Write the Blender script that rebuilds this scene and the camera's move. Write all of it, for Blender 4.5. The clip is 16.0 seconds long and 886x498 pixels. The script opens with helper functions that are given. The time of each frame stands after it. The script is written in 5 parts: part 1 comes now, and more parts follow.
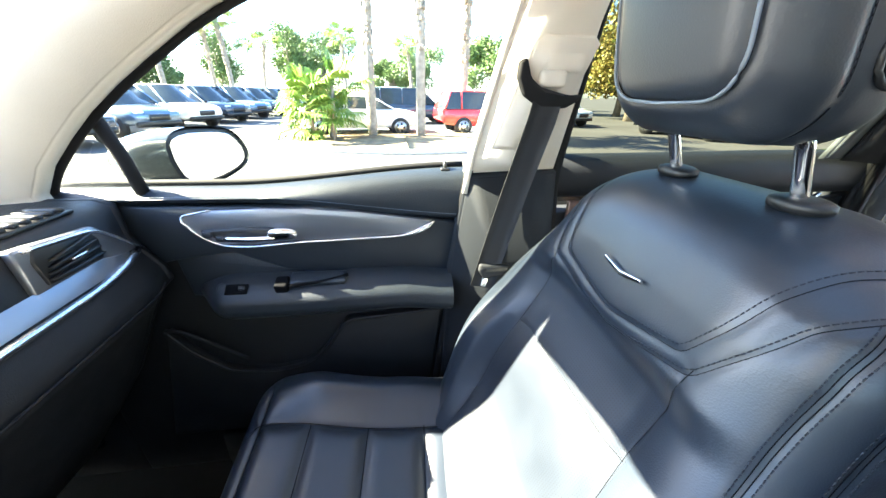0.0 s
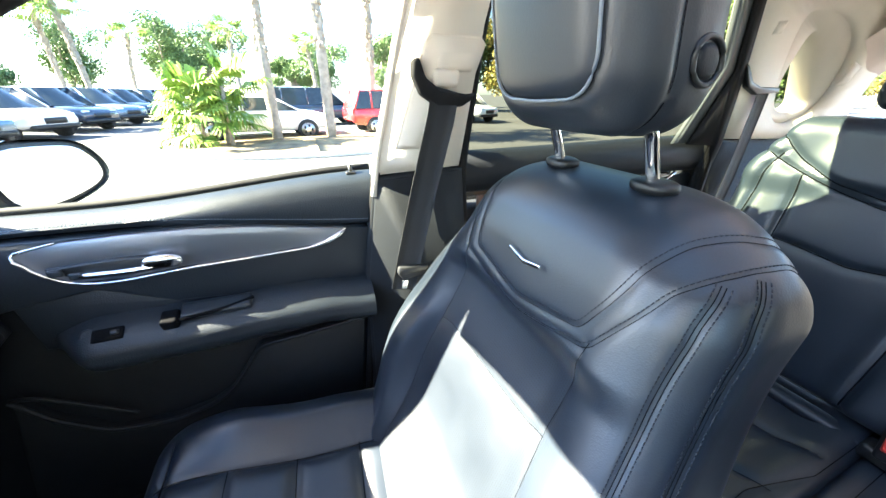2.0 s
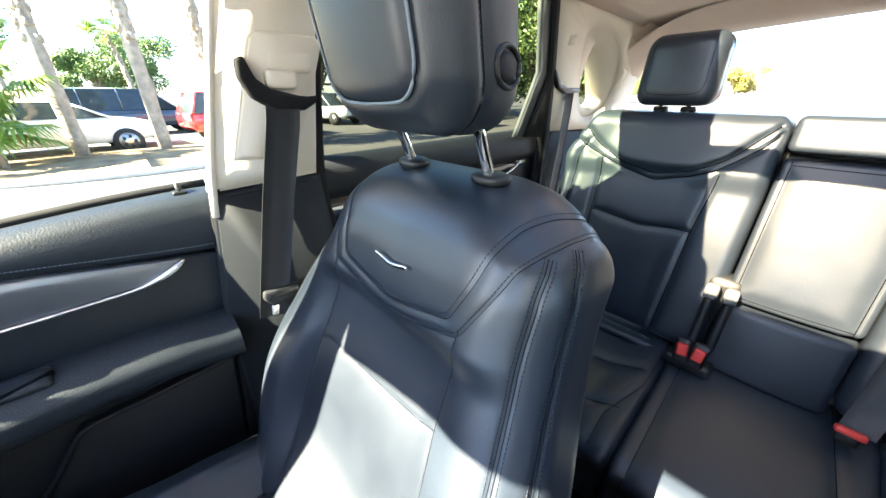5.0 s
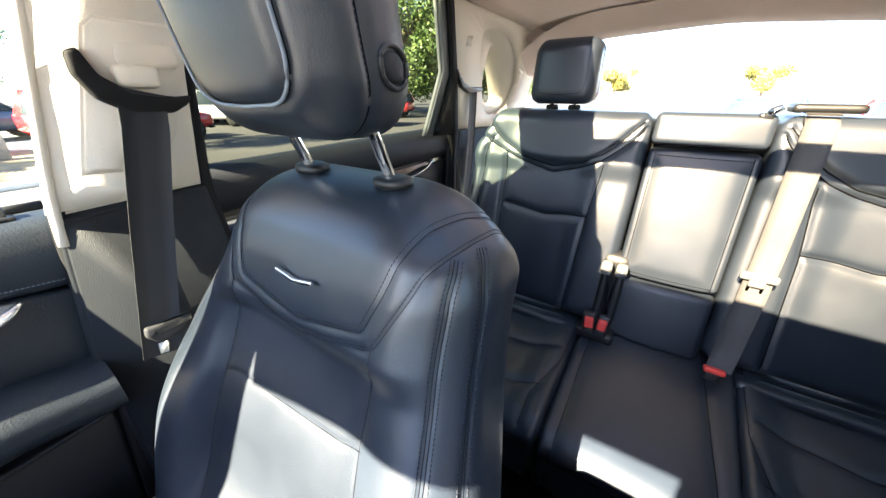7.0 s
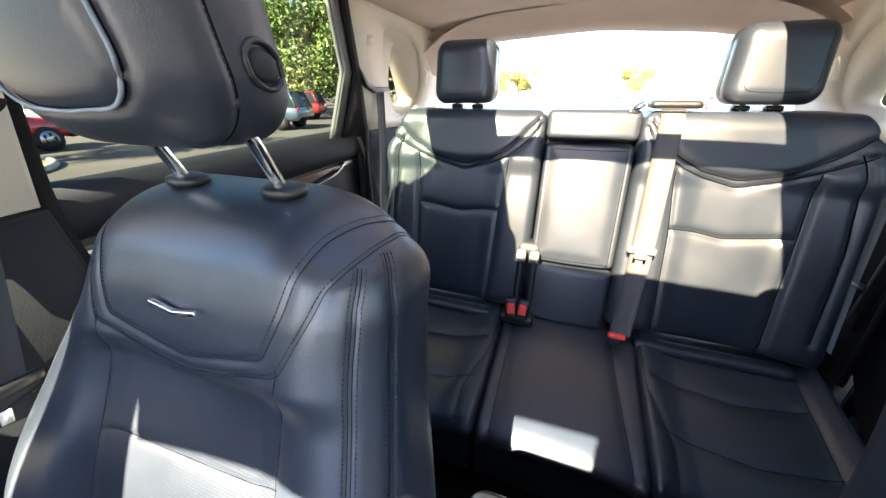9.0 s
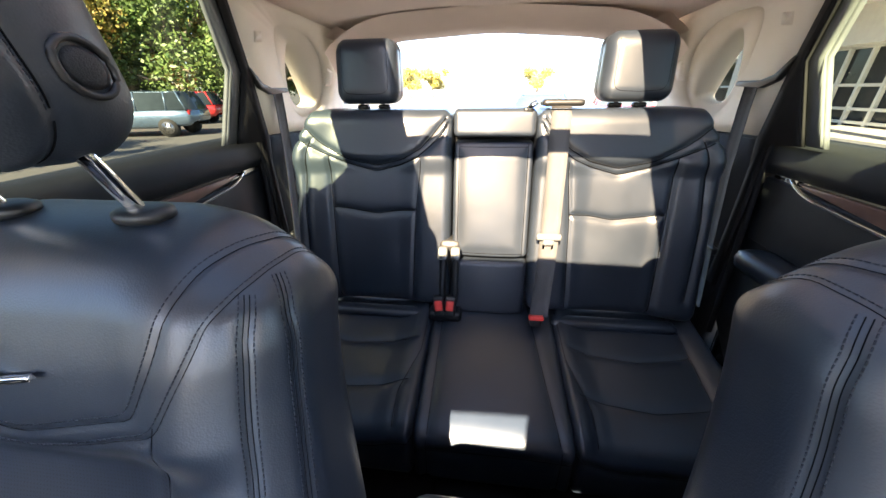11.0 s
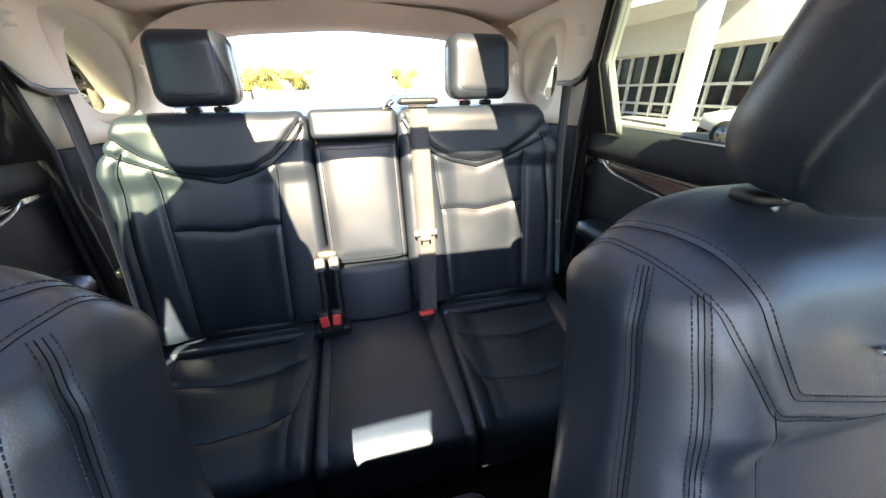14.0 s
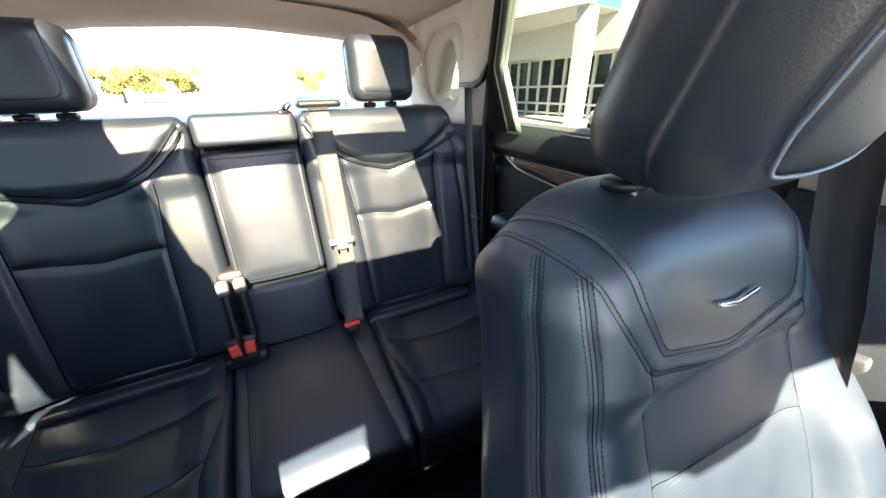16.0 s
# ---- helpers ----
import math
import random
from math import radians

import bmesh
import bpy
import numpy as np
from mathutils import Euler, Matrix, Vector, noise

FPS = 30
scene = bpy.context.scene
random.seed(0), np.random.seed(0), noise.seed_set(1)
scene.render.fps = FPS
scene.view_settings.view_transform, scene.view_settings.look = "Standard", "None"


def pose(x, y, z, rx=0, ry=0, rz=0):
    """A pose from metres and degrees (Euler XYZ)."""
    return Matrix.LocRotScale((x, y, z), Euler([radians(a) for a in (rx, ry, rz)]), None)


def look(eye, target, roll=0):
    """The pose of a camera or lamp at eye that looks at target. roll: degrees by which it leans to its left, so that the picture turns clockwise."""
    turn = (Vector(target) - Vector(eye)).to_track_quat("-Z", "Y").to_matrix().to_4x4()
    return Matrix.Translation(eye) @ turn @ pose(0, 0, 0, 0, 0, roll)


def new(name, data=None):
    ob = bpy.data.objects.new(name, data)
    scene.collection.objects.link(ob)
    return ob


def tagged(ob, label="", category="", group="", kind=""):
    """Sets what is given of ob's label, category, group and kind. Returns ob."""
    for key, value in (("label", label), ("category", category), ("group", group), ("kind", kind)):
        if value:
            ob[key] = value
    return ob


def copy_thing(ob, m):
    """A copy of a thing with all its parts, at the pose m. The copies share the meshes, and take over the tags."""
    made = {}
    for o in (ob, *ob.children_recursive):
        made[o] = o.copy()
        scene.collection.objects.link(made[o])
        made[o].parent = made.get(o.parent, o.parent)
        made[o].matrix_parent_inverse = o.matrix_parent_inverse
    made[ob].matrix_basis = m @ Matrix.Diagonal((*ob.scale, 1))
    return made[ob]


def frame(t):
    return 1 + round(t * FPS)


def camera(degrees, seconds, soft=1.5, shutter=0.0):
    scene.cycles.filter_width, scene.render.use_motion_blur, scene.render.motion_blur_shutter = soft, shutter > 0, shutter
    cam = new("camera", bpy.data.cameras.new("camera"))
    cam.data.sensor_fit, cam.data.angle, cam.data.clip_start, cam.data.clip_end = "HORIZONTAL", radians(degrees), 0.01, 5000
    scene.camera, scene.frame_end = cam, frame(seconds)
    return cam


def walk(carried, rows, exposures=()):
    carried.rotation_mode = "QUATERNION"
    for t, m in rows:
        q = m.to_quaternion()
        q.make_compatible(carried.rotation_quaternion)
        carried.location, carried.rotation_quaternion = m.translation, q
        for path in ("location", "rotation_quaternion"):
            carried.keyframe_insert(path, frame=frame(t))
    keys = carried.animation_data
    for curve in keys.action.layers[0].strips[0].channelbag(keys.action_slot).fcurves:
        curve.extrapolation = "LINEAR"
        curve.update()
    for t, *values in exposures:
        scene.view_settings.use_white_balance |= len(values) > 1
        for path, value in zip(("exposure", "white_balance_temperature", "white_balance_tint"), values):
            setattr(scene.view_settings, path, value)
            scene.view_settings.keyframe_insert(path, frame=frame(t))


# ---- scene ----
cam = camera(106.5, 16.0)
PATH = [
    (0, (-0.075, 0.031, 1.296), (-1.867, 0.293, 0.447), 1.3),
    (0.5, (-0.077, 0.037, 1.296), (-1.85, 0.405, 0.446), 1.1),
    (1, (-0.079, 0.044, 1.297), (-1.826, 0.514, 0.445), 0.8),
    (1.5, (-0.079, 0.05, 1.298), (-1.795, 0.625, 0.446), 0.7),
    (2, (-0.08, 0.055, 1.298), (-1.758, 0.735, 0.449), 0.5),
    (2.5, (-0.08, 0.06, 1.298), (-1.714, 0.842, 0.451), 0.4),
    (3, (-0.079, 0.065, 1.298), (-1.662, 0.946, 0.45), 0.5),
    (3.5, (-0.079, 0.07, 1.298), (-1.604, 1.048, 0.452), 0.5),
    (4, (-0.077, 0.075, 1.299), (-1.543, 1.143, 0.454), 0.3),
    (6.5, (-0.067, 0.102, 1.302), (-1.151, 1.551, 0.45), -0.1),
    (7, (-0.064, 0.108, 1.303), (-1.062, 1.616, 0.449), 0.0),
    (7.5, (-0.059, 0.112, 1.303), (-0.97, 1.676, 0.45), -0.1),
    (8, (-0.056, 0.117, 1.303), (-0.874, 1.73, 0.449), -0.1),
    (8.5, (-0.05, 0.121, 1.303), (-0.775, 1.778, 0.45), -0.3),
    (9, (-0.046, 0.126, 1.303), (-0.672, 1.822, 0.448), -0.3),
    (11.5, (-0.016, 0.143, 1.307), (-0.139, 1.941, 0.441), -0.9),
    (12, (-0.011, 0.144, 1.307), (-0.027, 1.946, 0.439), -0.9),
    (12.5, (-0.007, 0.146, 1.308), (0.085, 1.944, 0.437), -0.8),
    (13, (0.002, 0.15, 1.306), (0.195, 1.94, 0.435), -1.0),
    (13.5, (0.01, 0.153, 1.304), (0.305, 1.929, 0.434), -1.0),
    (14, (0.016, 0.154, 1.303), (0.415, 1.909, 0.432), -1.1),
    (14.5, (0.023, 0.155, 1.303), (0.524, 1.883, 0.43), -1.1),
    (15, (0.029, 0.155, 1.303), (0.631, 1.85, 0.43), -1.2),
    (15.5, (0.035, 0.154, 1.302), (0.736, 1.811, 0.428), -1.2),
    (16, (0.04, 0.153, 1.303), (0.839, 1.766, 0.431), -1.2),
]
walk(cam, [(t, look(eye, target, roll)) for t, eye, target, roll in PATH],
     exposures=[(0.0, 4.98, 5600, 8), (2.0, 4.90, 5550, 8), (4.0, 4.70, 5600, 8), (7.0, 4.58, 5780, 13), (9.0, 4.66, 5830, 15), (11.0, 4.42, 5930, 17), (16.0, 4.40, 5620, 12)])

# ---- world, sun, exposure ----
SUN_DIR = Vector((0.25, 1.25, -1.0)).normalized()          # the way the sunlight travels
world = bpy.data.worlds.new("sky_world")
scene.world = world
world.use_nodes = True
wn = world.node_tree
sky = wn.nodes.new("ShaderNodeTexSky")
sky.sky_type, sky.sun_disc, sky.dust_density = "NISHITA", False, 0.7
sky.sun_elevation = math.asin(-SUN_DIR.z)
sky.sun_rotation = math.atan2(-SUN_DIR.x, -SUN_DIR.y)
wn.links.new(sky.outputs[0], wn.nodes["Background"].inputs[0])
wn.nodes["Background"].inputs[1].default_value = 0.046
sun = new("sun", bpy.data.lights.new("sun", "SUN"))
sun.data.energy, sun.data.angle, sun.data.color = 5.0, radians(0.5), (1.0, 0.81, 0.52)
sun.rotation_mode = "QUATERNION"
sun.rotation_quaternion = SUN_DIR.to_track_quat("-Z", "Y")


# ---- materials ----
def nodes_of(name):
    m = bpy.data.materials.new(name)
    m.use_nodes = True
    nt = m.node_tree
    return m, nt, nt.nodes["Principled BSDF"]


def mat(name, col, rough=0.5, metal=0.0, grain=0.0, grain_scale=400.0, blotch=0.12, blotch_scale=6.0, spec=0.5, coat=0.0, rough_var=0.08):
    """A surface with two scales of variation: broad blotches of tone and a fine relief."""
    m, nt, b = nodes_of(name)
    b.inputs["Roughness"].default_value = rough
    b.inputs["Metallic"].default_value = metal
    b.inputs["Specular IOR Level"].default_value = spec
    b.inputs["Coat Weight"].default_value = coat
    tc = nt.nodes.new("ShaderNodeTexCoord")
    n1 = nt.nodes.new("ShaderNodeTexNoise")
    n1.inputs["Scale"].default_value, n1.inputs["Detail"].default_value = blotch_scale, 4
    nt.links.new(tc.outputs["Object"], n1.inputs["Vector"])
    mr = nt.nodes.new("ShaderNodeMapRange")
    mr.inputs["From Min"].default_value, mr.inputs["From Max"].default_value = 0.3, 0.7
    mr.inputs["To Min"].default_value, mr.inputs["To Max"].default_value = 1 - blotch, 1 + blotch
    nt.links.new(n1.outputs["Fac"], mr.inputs["Value"])
    mul = nt.nodes.new("ShaderNodeVectorMath")
    mul.operation = "SCALE"
    mul.inputs[0].default_value = col[:3]
    nt.links.new(mr.outputs["Result"], mul.inputs["Scale"])
    nt.links.new(mul.outputs[0], b.inputs["Base Color"])
    rr = nt.nodes.new("ShaderNodeMapRange")
    rr.inputs["To Min"].default_value, rr.inputs["To Max"].default_value = max(0.02, rough - rough_var), rough + rough_var
    n3 = nt.nodes.new("ShaderNodeTexNoise")
    n3.inputs["Scale"].default_value, n3.inputs["Detail"].default_value = blotch_scale * 5, 5
    nt.links.new(tc.outputs["Object"], n3.inputs["Vector"])
    nt.links.new(n3.outputs["Fac"], rr.inputs["Value"])
    nt.links.new(rr.outputs["Result"], b.inputs["Roughness"])
    if grain:
        n2 = nt.nodes.new("ShaderNodeTexNoise")
        n2.inputs["Scale"].default_value, n2.inputs["Detail"].default_value = grain_scale, 3
        nt.links.new(tc.outputs["Object"], n2.inputs["Vector"])
        bp = nt.nodes.new("ShaderNodeBump")
        bp.inputs["Strength"].default_value, bp.inputs["Distance"].default_value = grain, 0.001
        nt.links.new(n2.outputs["Fac"], bp.inputs["Height"])
        nt.links.new(bp.outputs[0], b.inputs["Normal"])
    return m


def leather_mat(name, col, rough, perforated=False):
    """Dyed leather: pebbled cells, soft creases and a slightly uneven sheen; perforated has rows of pin holes."""
    m, nt, b = nodes_of(name)
    tc = nt.nodes.new("ShaderNodeTexCoord")
    vo = nt.nodes.new("ShaderNodeTexVoronoi")
    vo.inputs["Scale"].default_value = 620
    cr = nt.nodes.new("ShaderNodeTexNoise")
    cr.inputs["Scale"].default_value, cr.inputs["Detail"].default_value = 26, 6
    no = nt.nodes.new("ShaderNodeTexNoise")
    no.inputs["Scale"].default_value, no.inputs["Detail"].default_value = 7, 5
    for n in (vo, cr, no):
        nt.links.new(tc.outputs["Object"], n.inputs["Vector"])
    add = nt.nodes.new("ShaderNodeMath")
    add.operation = "MULTIPLY_ADD"
    add.inputs[1].default_value = 0.12
    nt.links.new(cr.outputs["Fac"], add.inputs[0])
    nt.links.new(vo.outputs["Distance"], add.inputs[2])
    bp = nt.nodes.new("ShaderNodeBump")
    bp.inputs["Strength"].default_value, bp.inputs["Distance"].default_value = 0.13, 0.0008
    nt.links.new(add.outputs[0], bp.inputs["Height"])
    nt.links.new(bp.outputs[0], b.inputs["Normal"])
    mr = nt.nodes.new("ShaderNodeMapRange")
    mr.inputs["From Min"].default_value, mr.inputs["From Max"].default_value = 0.3, 0.7
    mr.inputs["To Min"].default_value, mr.inputs["To Max"].default_value = rough - 0.05, rough + 0.08
    nt.links.new(no.outputs["Fac"], mr.inputs["Value"])
    nt.links.new(mr.outputs["Result"], b.inputs["Roughness"])
    tone = nt.nodes.new("ShaderNodeMapRange")
    tone.inputs["From Min"].default_value, tone.inputs["From Max"].default_value = 0.3, 0.7
    tone.inputs["To Min"].default_value, tone.inputs["To Max"].default_value = 0.85, 1.15
    nt.links.new(no.outputs["Fac"], tone.inputs["Value"])
    mul = nt.nodes.new("ShaderNodeVectorMath")
    mul.operation = "SCALE"
    mul.inputs[0].default_value = col
    nt.links.new(tone.outputs["Result"], mul.inputs["Scale"])
    last = mul.outputs[0]
    if perforated:
        sc = nt.nodes.new("ShaderNodeVectorMath")
        sc.operation = "MULTIPLY"
        sc.inputs[1].default_value = (300, 0.0, 300)
        nt.links.new(tc.outputs["Object"], sc.inputs[0])
        fr = nt.nodes.new("ShaderNodeVectorMath")
        fr.operation = "FRACTION"
        nt.links.new(sc.outputs[0], fr.inputs[0])
        di = nt.nodes.new("ShaderNodeVectorMath")
        di.operation = "DISTANCE"
        di.inputs[1].default_value = (0.5, 0.0, 0.5)
        nt.links.new(fr.outputs[0], di.inputs[0])
        lt = nt.nodes.new("ShaderNodeMath")
        lt.operation = "LESS_THAN"
        lt.inputs[1].default_value = 0.2
        nt.links.new(di.outputs["Value"], lt.inputs[0])
        mx = nt.nodes.new("ShaderNodeMix")
        mx.data_type = "RGBA"
        mx.inputs["B"].default_value = (0.003, 0.003, 0.004, 1)
        nt.links.new(lt.outputs[0], mx.inputs["Factor"])
        nt.links.new(last, mx.inputs["A"])
        last = mx.outputs["Result"]
    nt.links.new(last, b.inputs["Base Color"])
    b.inputs["Specular IOR Level"].default_value = 0.68
    return m


def glass_mat(name, tint, gloss=0.08):
    """Thin window glass: what is behind it shows through its tint, with a weak mirror gloss."""
    m = bpy.data.materials.new(name)
    m.use_nodes = True
    nt = m.node_tree
    nt.nodes.clear()
    out = nt.nodes.new("ShaderNodeOutputMaterial")
    tr = nt.nodes.new("ShaderNodeBsdfTransparent")
    tr.inputs[0].default_value = (*tint, 1)
    gl = nt.nodes.new("ShaderNodeBsdfGlossy")
    gl.inputs["Roughness"].default_value = 0.02
    fr = nt.nodes.new("ShaderNodeFresnel")
    fr.inputs["IOR"].default_value = 1.4
    mu = nt.nodes.new("ShaderNodeMath")
    mu.operation = "MULTIPLY"
    mu.inputs[1].default_value = gloss * 4
    nt.links.new(fr.outputs[0], mu.inputs[0])
    mx = nt.nodes.new("ShaderNodeMixShader")
    nt.links.new(mu.outputs[0], mx.inputs[0])
    nt.links.new(tr.outputs[0], mx.inputs[1])
    nt.links.new(gl.outputs[0], mx.inputs[2])
    nt.links.new(mx.outputs[0], out.inputs[0])
    return m


LEATHER = leather_mat("black_leather", (0.0144, 0.0203, 0.0306), 0.36)
LEATHER_PERF = leather_mat("perforated_black_leather", (0.0144, 0.0203, 0.0306), 0.42, perforated=True)
THREAD = mat("dark_thread", (0.013, 0.017, 0.025), 0.8)
# Near-black; paints the shade in seams, cup hollow, cup gap and switch well.
RECESS_SHADE = mat("painted_recess_shade", (0.0030, 0.0035, 0.0048), 0.95, spec=0.1)
PIPING = mat("grey_piping", (0.16, 0.19, 0.23), 0.55, grain=0.2)
SOFT_BLACK = mat("soft_black_plastic", (0.010, 0.012, 0.015), 0.58, grain=0.5, grain_scale=700, spec=0.32)
DOOR_SOFT = mat("soft_blue_black_door_skin", (0.0150, 0.0205, 0.0280), 0.46, grain=0.55, grain_scale=420, spec=0.42)
HARD_BLACK = mat("hard_black_plastic", (0.009, 0.010, 0.011), 0.42, grain=0.2, grain_scale=700)
RUBBER = mat("black_rubber_seal", (0.007, 0.007, 0.008), 0.75, spec=0.25)
CHROME = mat("chrome", (0.82, 0.83, 0.85), 0.07, metal=1.0, rough_var=0.02, blotch=0.02)
SATIN = mat("satin_aluminium", (0.70, 0.71, 0.74), 0.24, metal=1.0, blotch=0.03, rough_var=0.02)
WOOD_TRIM = mat("dark_satin_veneer", (0.22, 0.235, 0.265), 0.33, metal=0.75, blotch=0.03, blotch_scale=3, coat=0.3, rough_var=0.01)
CREAM = mat("cream_pillar_trim", (0.72, 0.66, 0.56), 0.65, grain=0.3, grain_scale=600, blotch=0.04)
HEADLINER = mat("cream_woven_headliner", (0.76, 0.65, 0.59), 0.95, grain=0.5, grain_scale=1500, blotch=0.05)
CHANNEL = mat("grey_window_channel", (0.11, 0.12, 0.125), 0.6, grain=0.2)
BELT_GREY = mat("pale_grey_belt_webbing", (0.062, 0.064, 0.068), 0.75, grain=0.6, grain_scale=1200)
BELT = mat("grey_belt_webbing", (0.017, 0.018, 0.021), 0.75, grain=0.6, grain_scale=1200)
RED_BTN = mat("red_buckle_button", (0.62, 0.05, 0.04), 0.4)
CARPET = mat("black_carpet", (0.006, 0.006, 0.006), 0.95, grain=0.8, grain_scale=900)
GLASS = glass_mat("clear_side_glass", (0.80, 0.84, 0.82))
# Tint of the added sheet that colours sun through the roof's side gap.
SUN_FILTER = glass_mat("green_sun_filter", (0.50, 0.56, 0.42), 0.01)
PRIVACY = glass_mat("tinted_rear_glass", (0.20, 0.215, 0.18), 0.004)
MIRROR = mat("mirror_glass", (0.92, 0.94, 0.95), 0.01, metal=1.0, rough_var=0.0, blotch=0.0)
PAINT_BLACK = mat("black_car_paint", (0.015, 0.017, 0.018), 0.15, coat=1.0)


# ---- geometry helpers ----
def thing(name, label, category, group="", kind="", loc=(0, 0, 0)):
    ob = new(name)
    ob.location = loc
    return tagged(ob, label, category, group, kind)


def part(name, bm, material, parent, label="", smooth=True, kind=""):
    """Links a bmesh, or a pair of vertices and faces, as one mesh object under a thing or a part."""
    me = bpy.data.meshes.new(name)
    if isinstance(bm, tuple):
        me.from_pydata([tuple(map(float, v)) for v in bm[0]], [], [tuple(map(int, f)) for f in bm[1]])
    else:
        bm.to_mesh(me)
        bm.free()
    if smooth:
        me.polygons.foreach_set("use_smooth", [True] * len(me.polygons))
    me.materials.append(material)
    me.update()
    ob = new(name, me)
    ob.parent = parent
    return tagged(ob, label, kind=kind)


def snap(p, h, r):
    """Points brought onto the surface of a box of half sizes h with rounding radii r; returns places and normals."""
    p, h, r = np.atleast_2d(np.asarray(p, float)), np.asarray(h, float), np.asarray(r, float)
    core = np.clip(p, -(h - r), h - r)
    d = (p - core) / r
    n = np.linalg.norm(d, axis=1, keepdims=True)
    n[n < 1e-9] = 1
    d = d / n
    nn = d / r
    nn /= np.maximum(np.linalg.norm(nn, axis=1, keepdims=True), 1e-9)
    return core + d * r, nn


def rbox(h, r, step):
    """A rounded box on a fine grid: places, normals and quads."""
    h = np.asarray(h, float)
    r = np.minimum(np.broadcast_to(np.asarray(r, float), 3), h * 0.999)
    quads, pts, base = [], [], 0
    for ax in range(3):
        u, v = [(1, 2), (2, 0), (0, 1)][ax]
        nu, nv = max(2, int(round(2 * h[u] / step))), max(2, int(round(2 * h[v] / step)))
        gu, gv = np.meshgrid(np.linspace(-h[u], h[u], nu + 1), np.linspace(-h[v], h[v], nv + 1), indexing="ij")
        for s in (-1, 1):
            p = np.zeros((gu.size, 3))
            p[:, u], p[:, v], p[:, ax] = gu.ravel(), gv.ravel(), s * h[ax]
            i = (np.arange(nu)[:, None] * (nv + 1) + np.arange(nv)).ravel() + base
            q = np.stack([i, i + nv + 1, i + nv + 2, i + 1], 1)
            quads.append(q if s > 0 else q[:, ::-1])
            pts.append(p)
            base += len(p)
    pts, quads = np.concatenate(pts), np.concatenate(quads)
    key, inv = np.unique(np.round(pts, 6), axis=0, return_inverse=True)
    quads = np.asarray(inv).ravel()[quads]
    place, normal = snap(key, h, r)
    return place, normal, quads


def line_distance(p, line):
    """Distance of points to a polyline."""
    line, best = np.asarray(line, float), np.full(len(p), 1e9)
    for a, b in zip(line[:-1], line[1:]):
        ab = b - a
        t = np.clip(((p - a) @ ab) / max(ab @ ab, 1e-12), 0, 1)
        best = np.minimum(best, ((p - a - t[:, None] * ab) ** 2).sum(1))
    return np.sqrt(best)


def dense(line, step=0.01):
    """A polyline with rounded run and even short steps."""
    line = np.asarray(line, float)
    out = [line[0]]
    for a, b in zip(line[:-1], line[1:]):
        n = max(1, int(np.linalg.norm(b - a) / step))
        out += [a + (b - a) * k / n for k in range(1, n + 1)]
    out = np.array(out)
    for _ in range(2):
        out[1:-1] = (out[:-2] + 2 * out[1:-1] + out[2:]) / 4
    return out


def sstep(a, b, x):
    t = np.clip((np.asarray(x, float) - a) / (b - a), 0, 1)
    return t * t * (3 - 2 * t)


def inside(x, z, poly):
    """Which points lie inside a polygon."""
    x, z, res = np.asarray(x), np.asarray(z), np.zeros(len(x), bool)
    for (x0, z0), (x1, z1) in zip(poly, poly[1:] + poly[:1]):
        cross = ((z0 > z) != (z1 > z)) & (x < (x1 - x0) * (z - z0) / ((z1 - z0) or 1e-9) + x0)
        res ^= cross
    return res


def sink(p, lines, width, depth, puff, puff_w):
    """How far the leather lies under its round block near the seams."""
    off = np.zeros(len(p))
    for line in lines:
        d = line_distance(p, line)
        off = np.minimum(off, -depth * np.exp(-((d / width) ** 2)) - puff * np.exp(-((d / puff_w) ** 2)))
    return off


def pad(parent, h, r, step, seams, deform, label_of, parts, width=0.0022, depth=0.0011, puff=0.0008, puff_w=0.006, cord=0.0008, rows=(), thread=0.00058):
    """An upholstered block: seams sink into it, the leather swells between them, and the faces are dealt out to parts."""
    V, N, F = rbox(h, r, step)
    h_, r_ = np.asarray(h, float), np.minimum(np.broadcast_to(np.asarray(r, float), 3), np.asarray(h, float) * 0.999)
    lines = [snap(dense(s, 0.006), h_, r_)[0] for s in seams]
    shape = (width, depth, puff, puff_w)
    off = sink(V, lines, *shape)
    lab = label_of(V[F].mean(1)) if label_of else np.zeros(len(F), int)
    W = deform(V + N * off[:, None])
    fn = np.cross(W[F[:, 2]] - W[F[:, 0]], W[F[:, 3]] - W[F[:, 1]])
    VN = np.zeros_like(W)
    for k in range(4):
        np.add.at(VN, F[:, k], fn)
    VN /= np.maximum(np.linalg.norm(VN, axis=1, keepdims=True), 1e-12)
    made = []
    for k, (name, material, label) in enumerate(parts):
        sel = F[lab == k]
        if not len(sel):
            made.append(None)
            continue
        used, inv = np.unique(sel, return_inverse=True)
        made.append(part(name, (W[used], np.asarray(inv).reshape(sel.shape)), material, parent, label))
        made[-1].data.normals_split_custom_set_from_vertices(VN[used].tolist())
    # Dark cords put the grooves' shade into colour along each seam.
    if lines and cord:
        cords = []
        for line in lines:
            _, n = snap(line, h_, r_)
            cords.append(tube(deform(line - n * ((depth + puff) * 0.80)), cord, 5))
        part("seam_shade_cord", joined(cords), RECESS_SHADE, parent, "near-black cords painting the shade of the sewn seams", kind="stuff")
    if rows:
        threads = []
        for row in rows:
            q, n = snap(dense(row, 0.005), h_, r_)
            threads.append(stitches(deform(q + n * (sink(q, lines, *shape)[:, None] + thread * 0.3)), 0, radius=thread))
        part("stitching", joined(threads), THREAD, parent, "rows of dark thread stitches", kind="stuff")
    return made


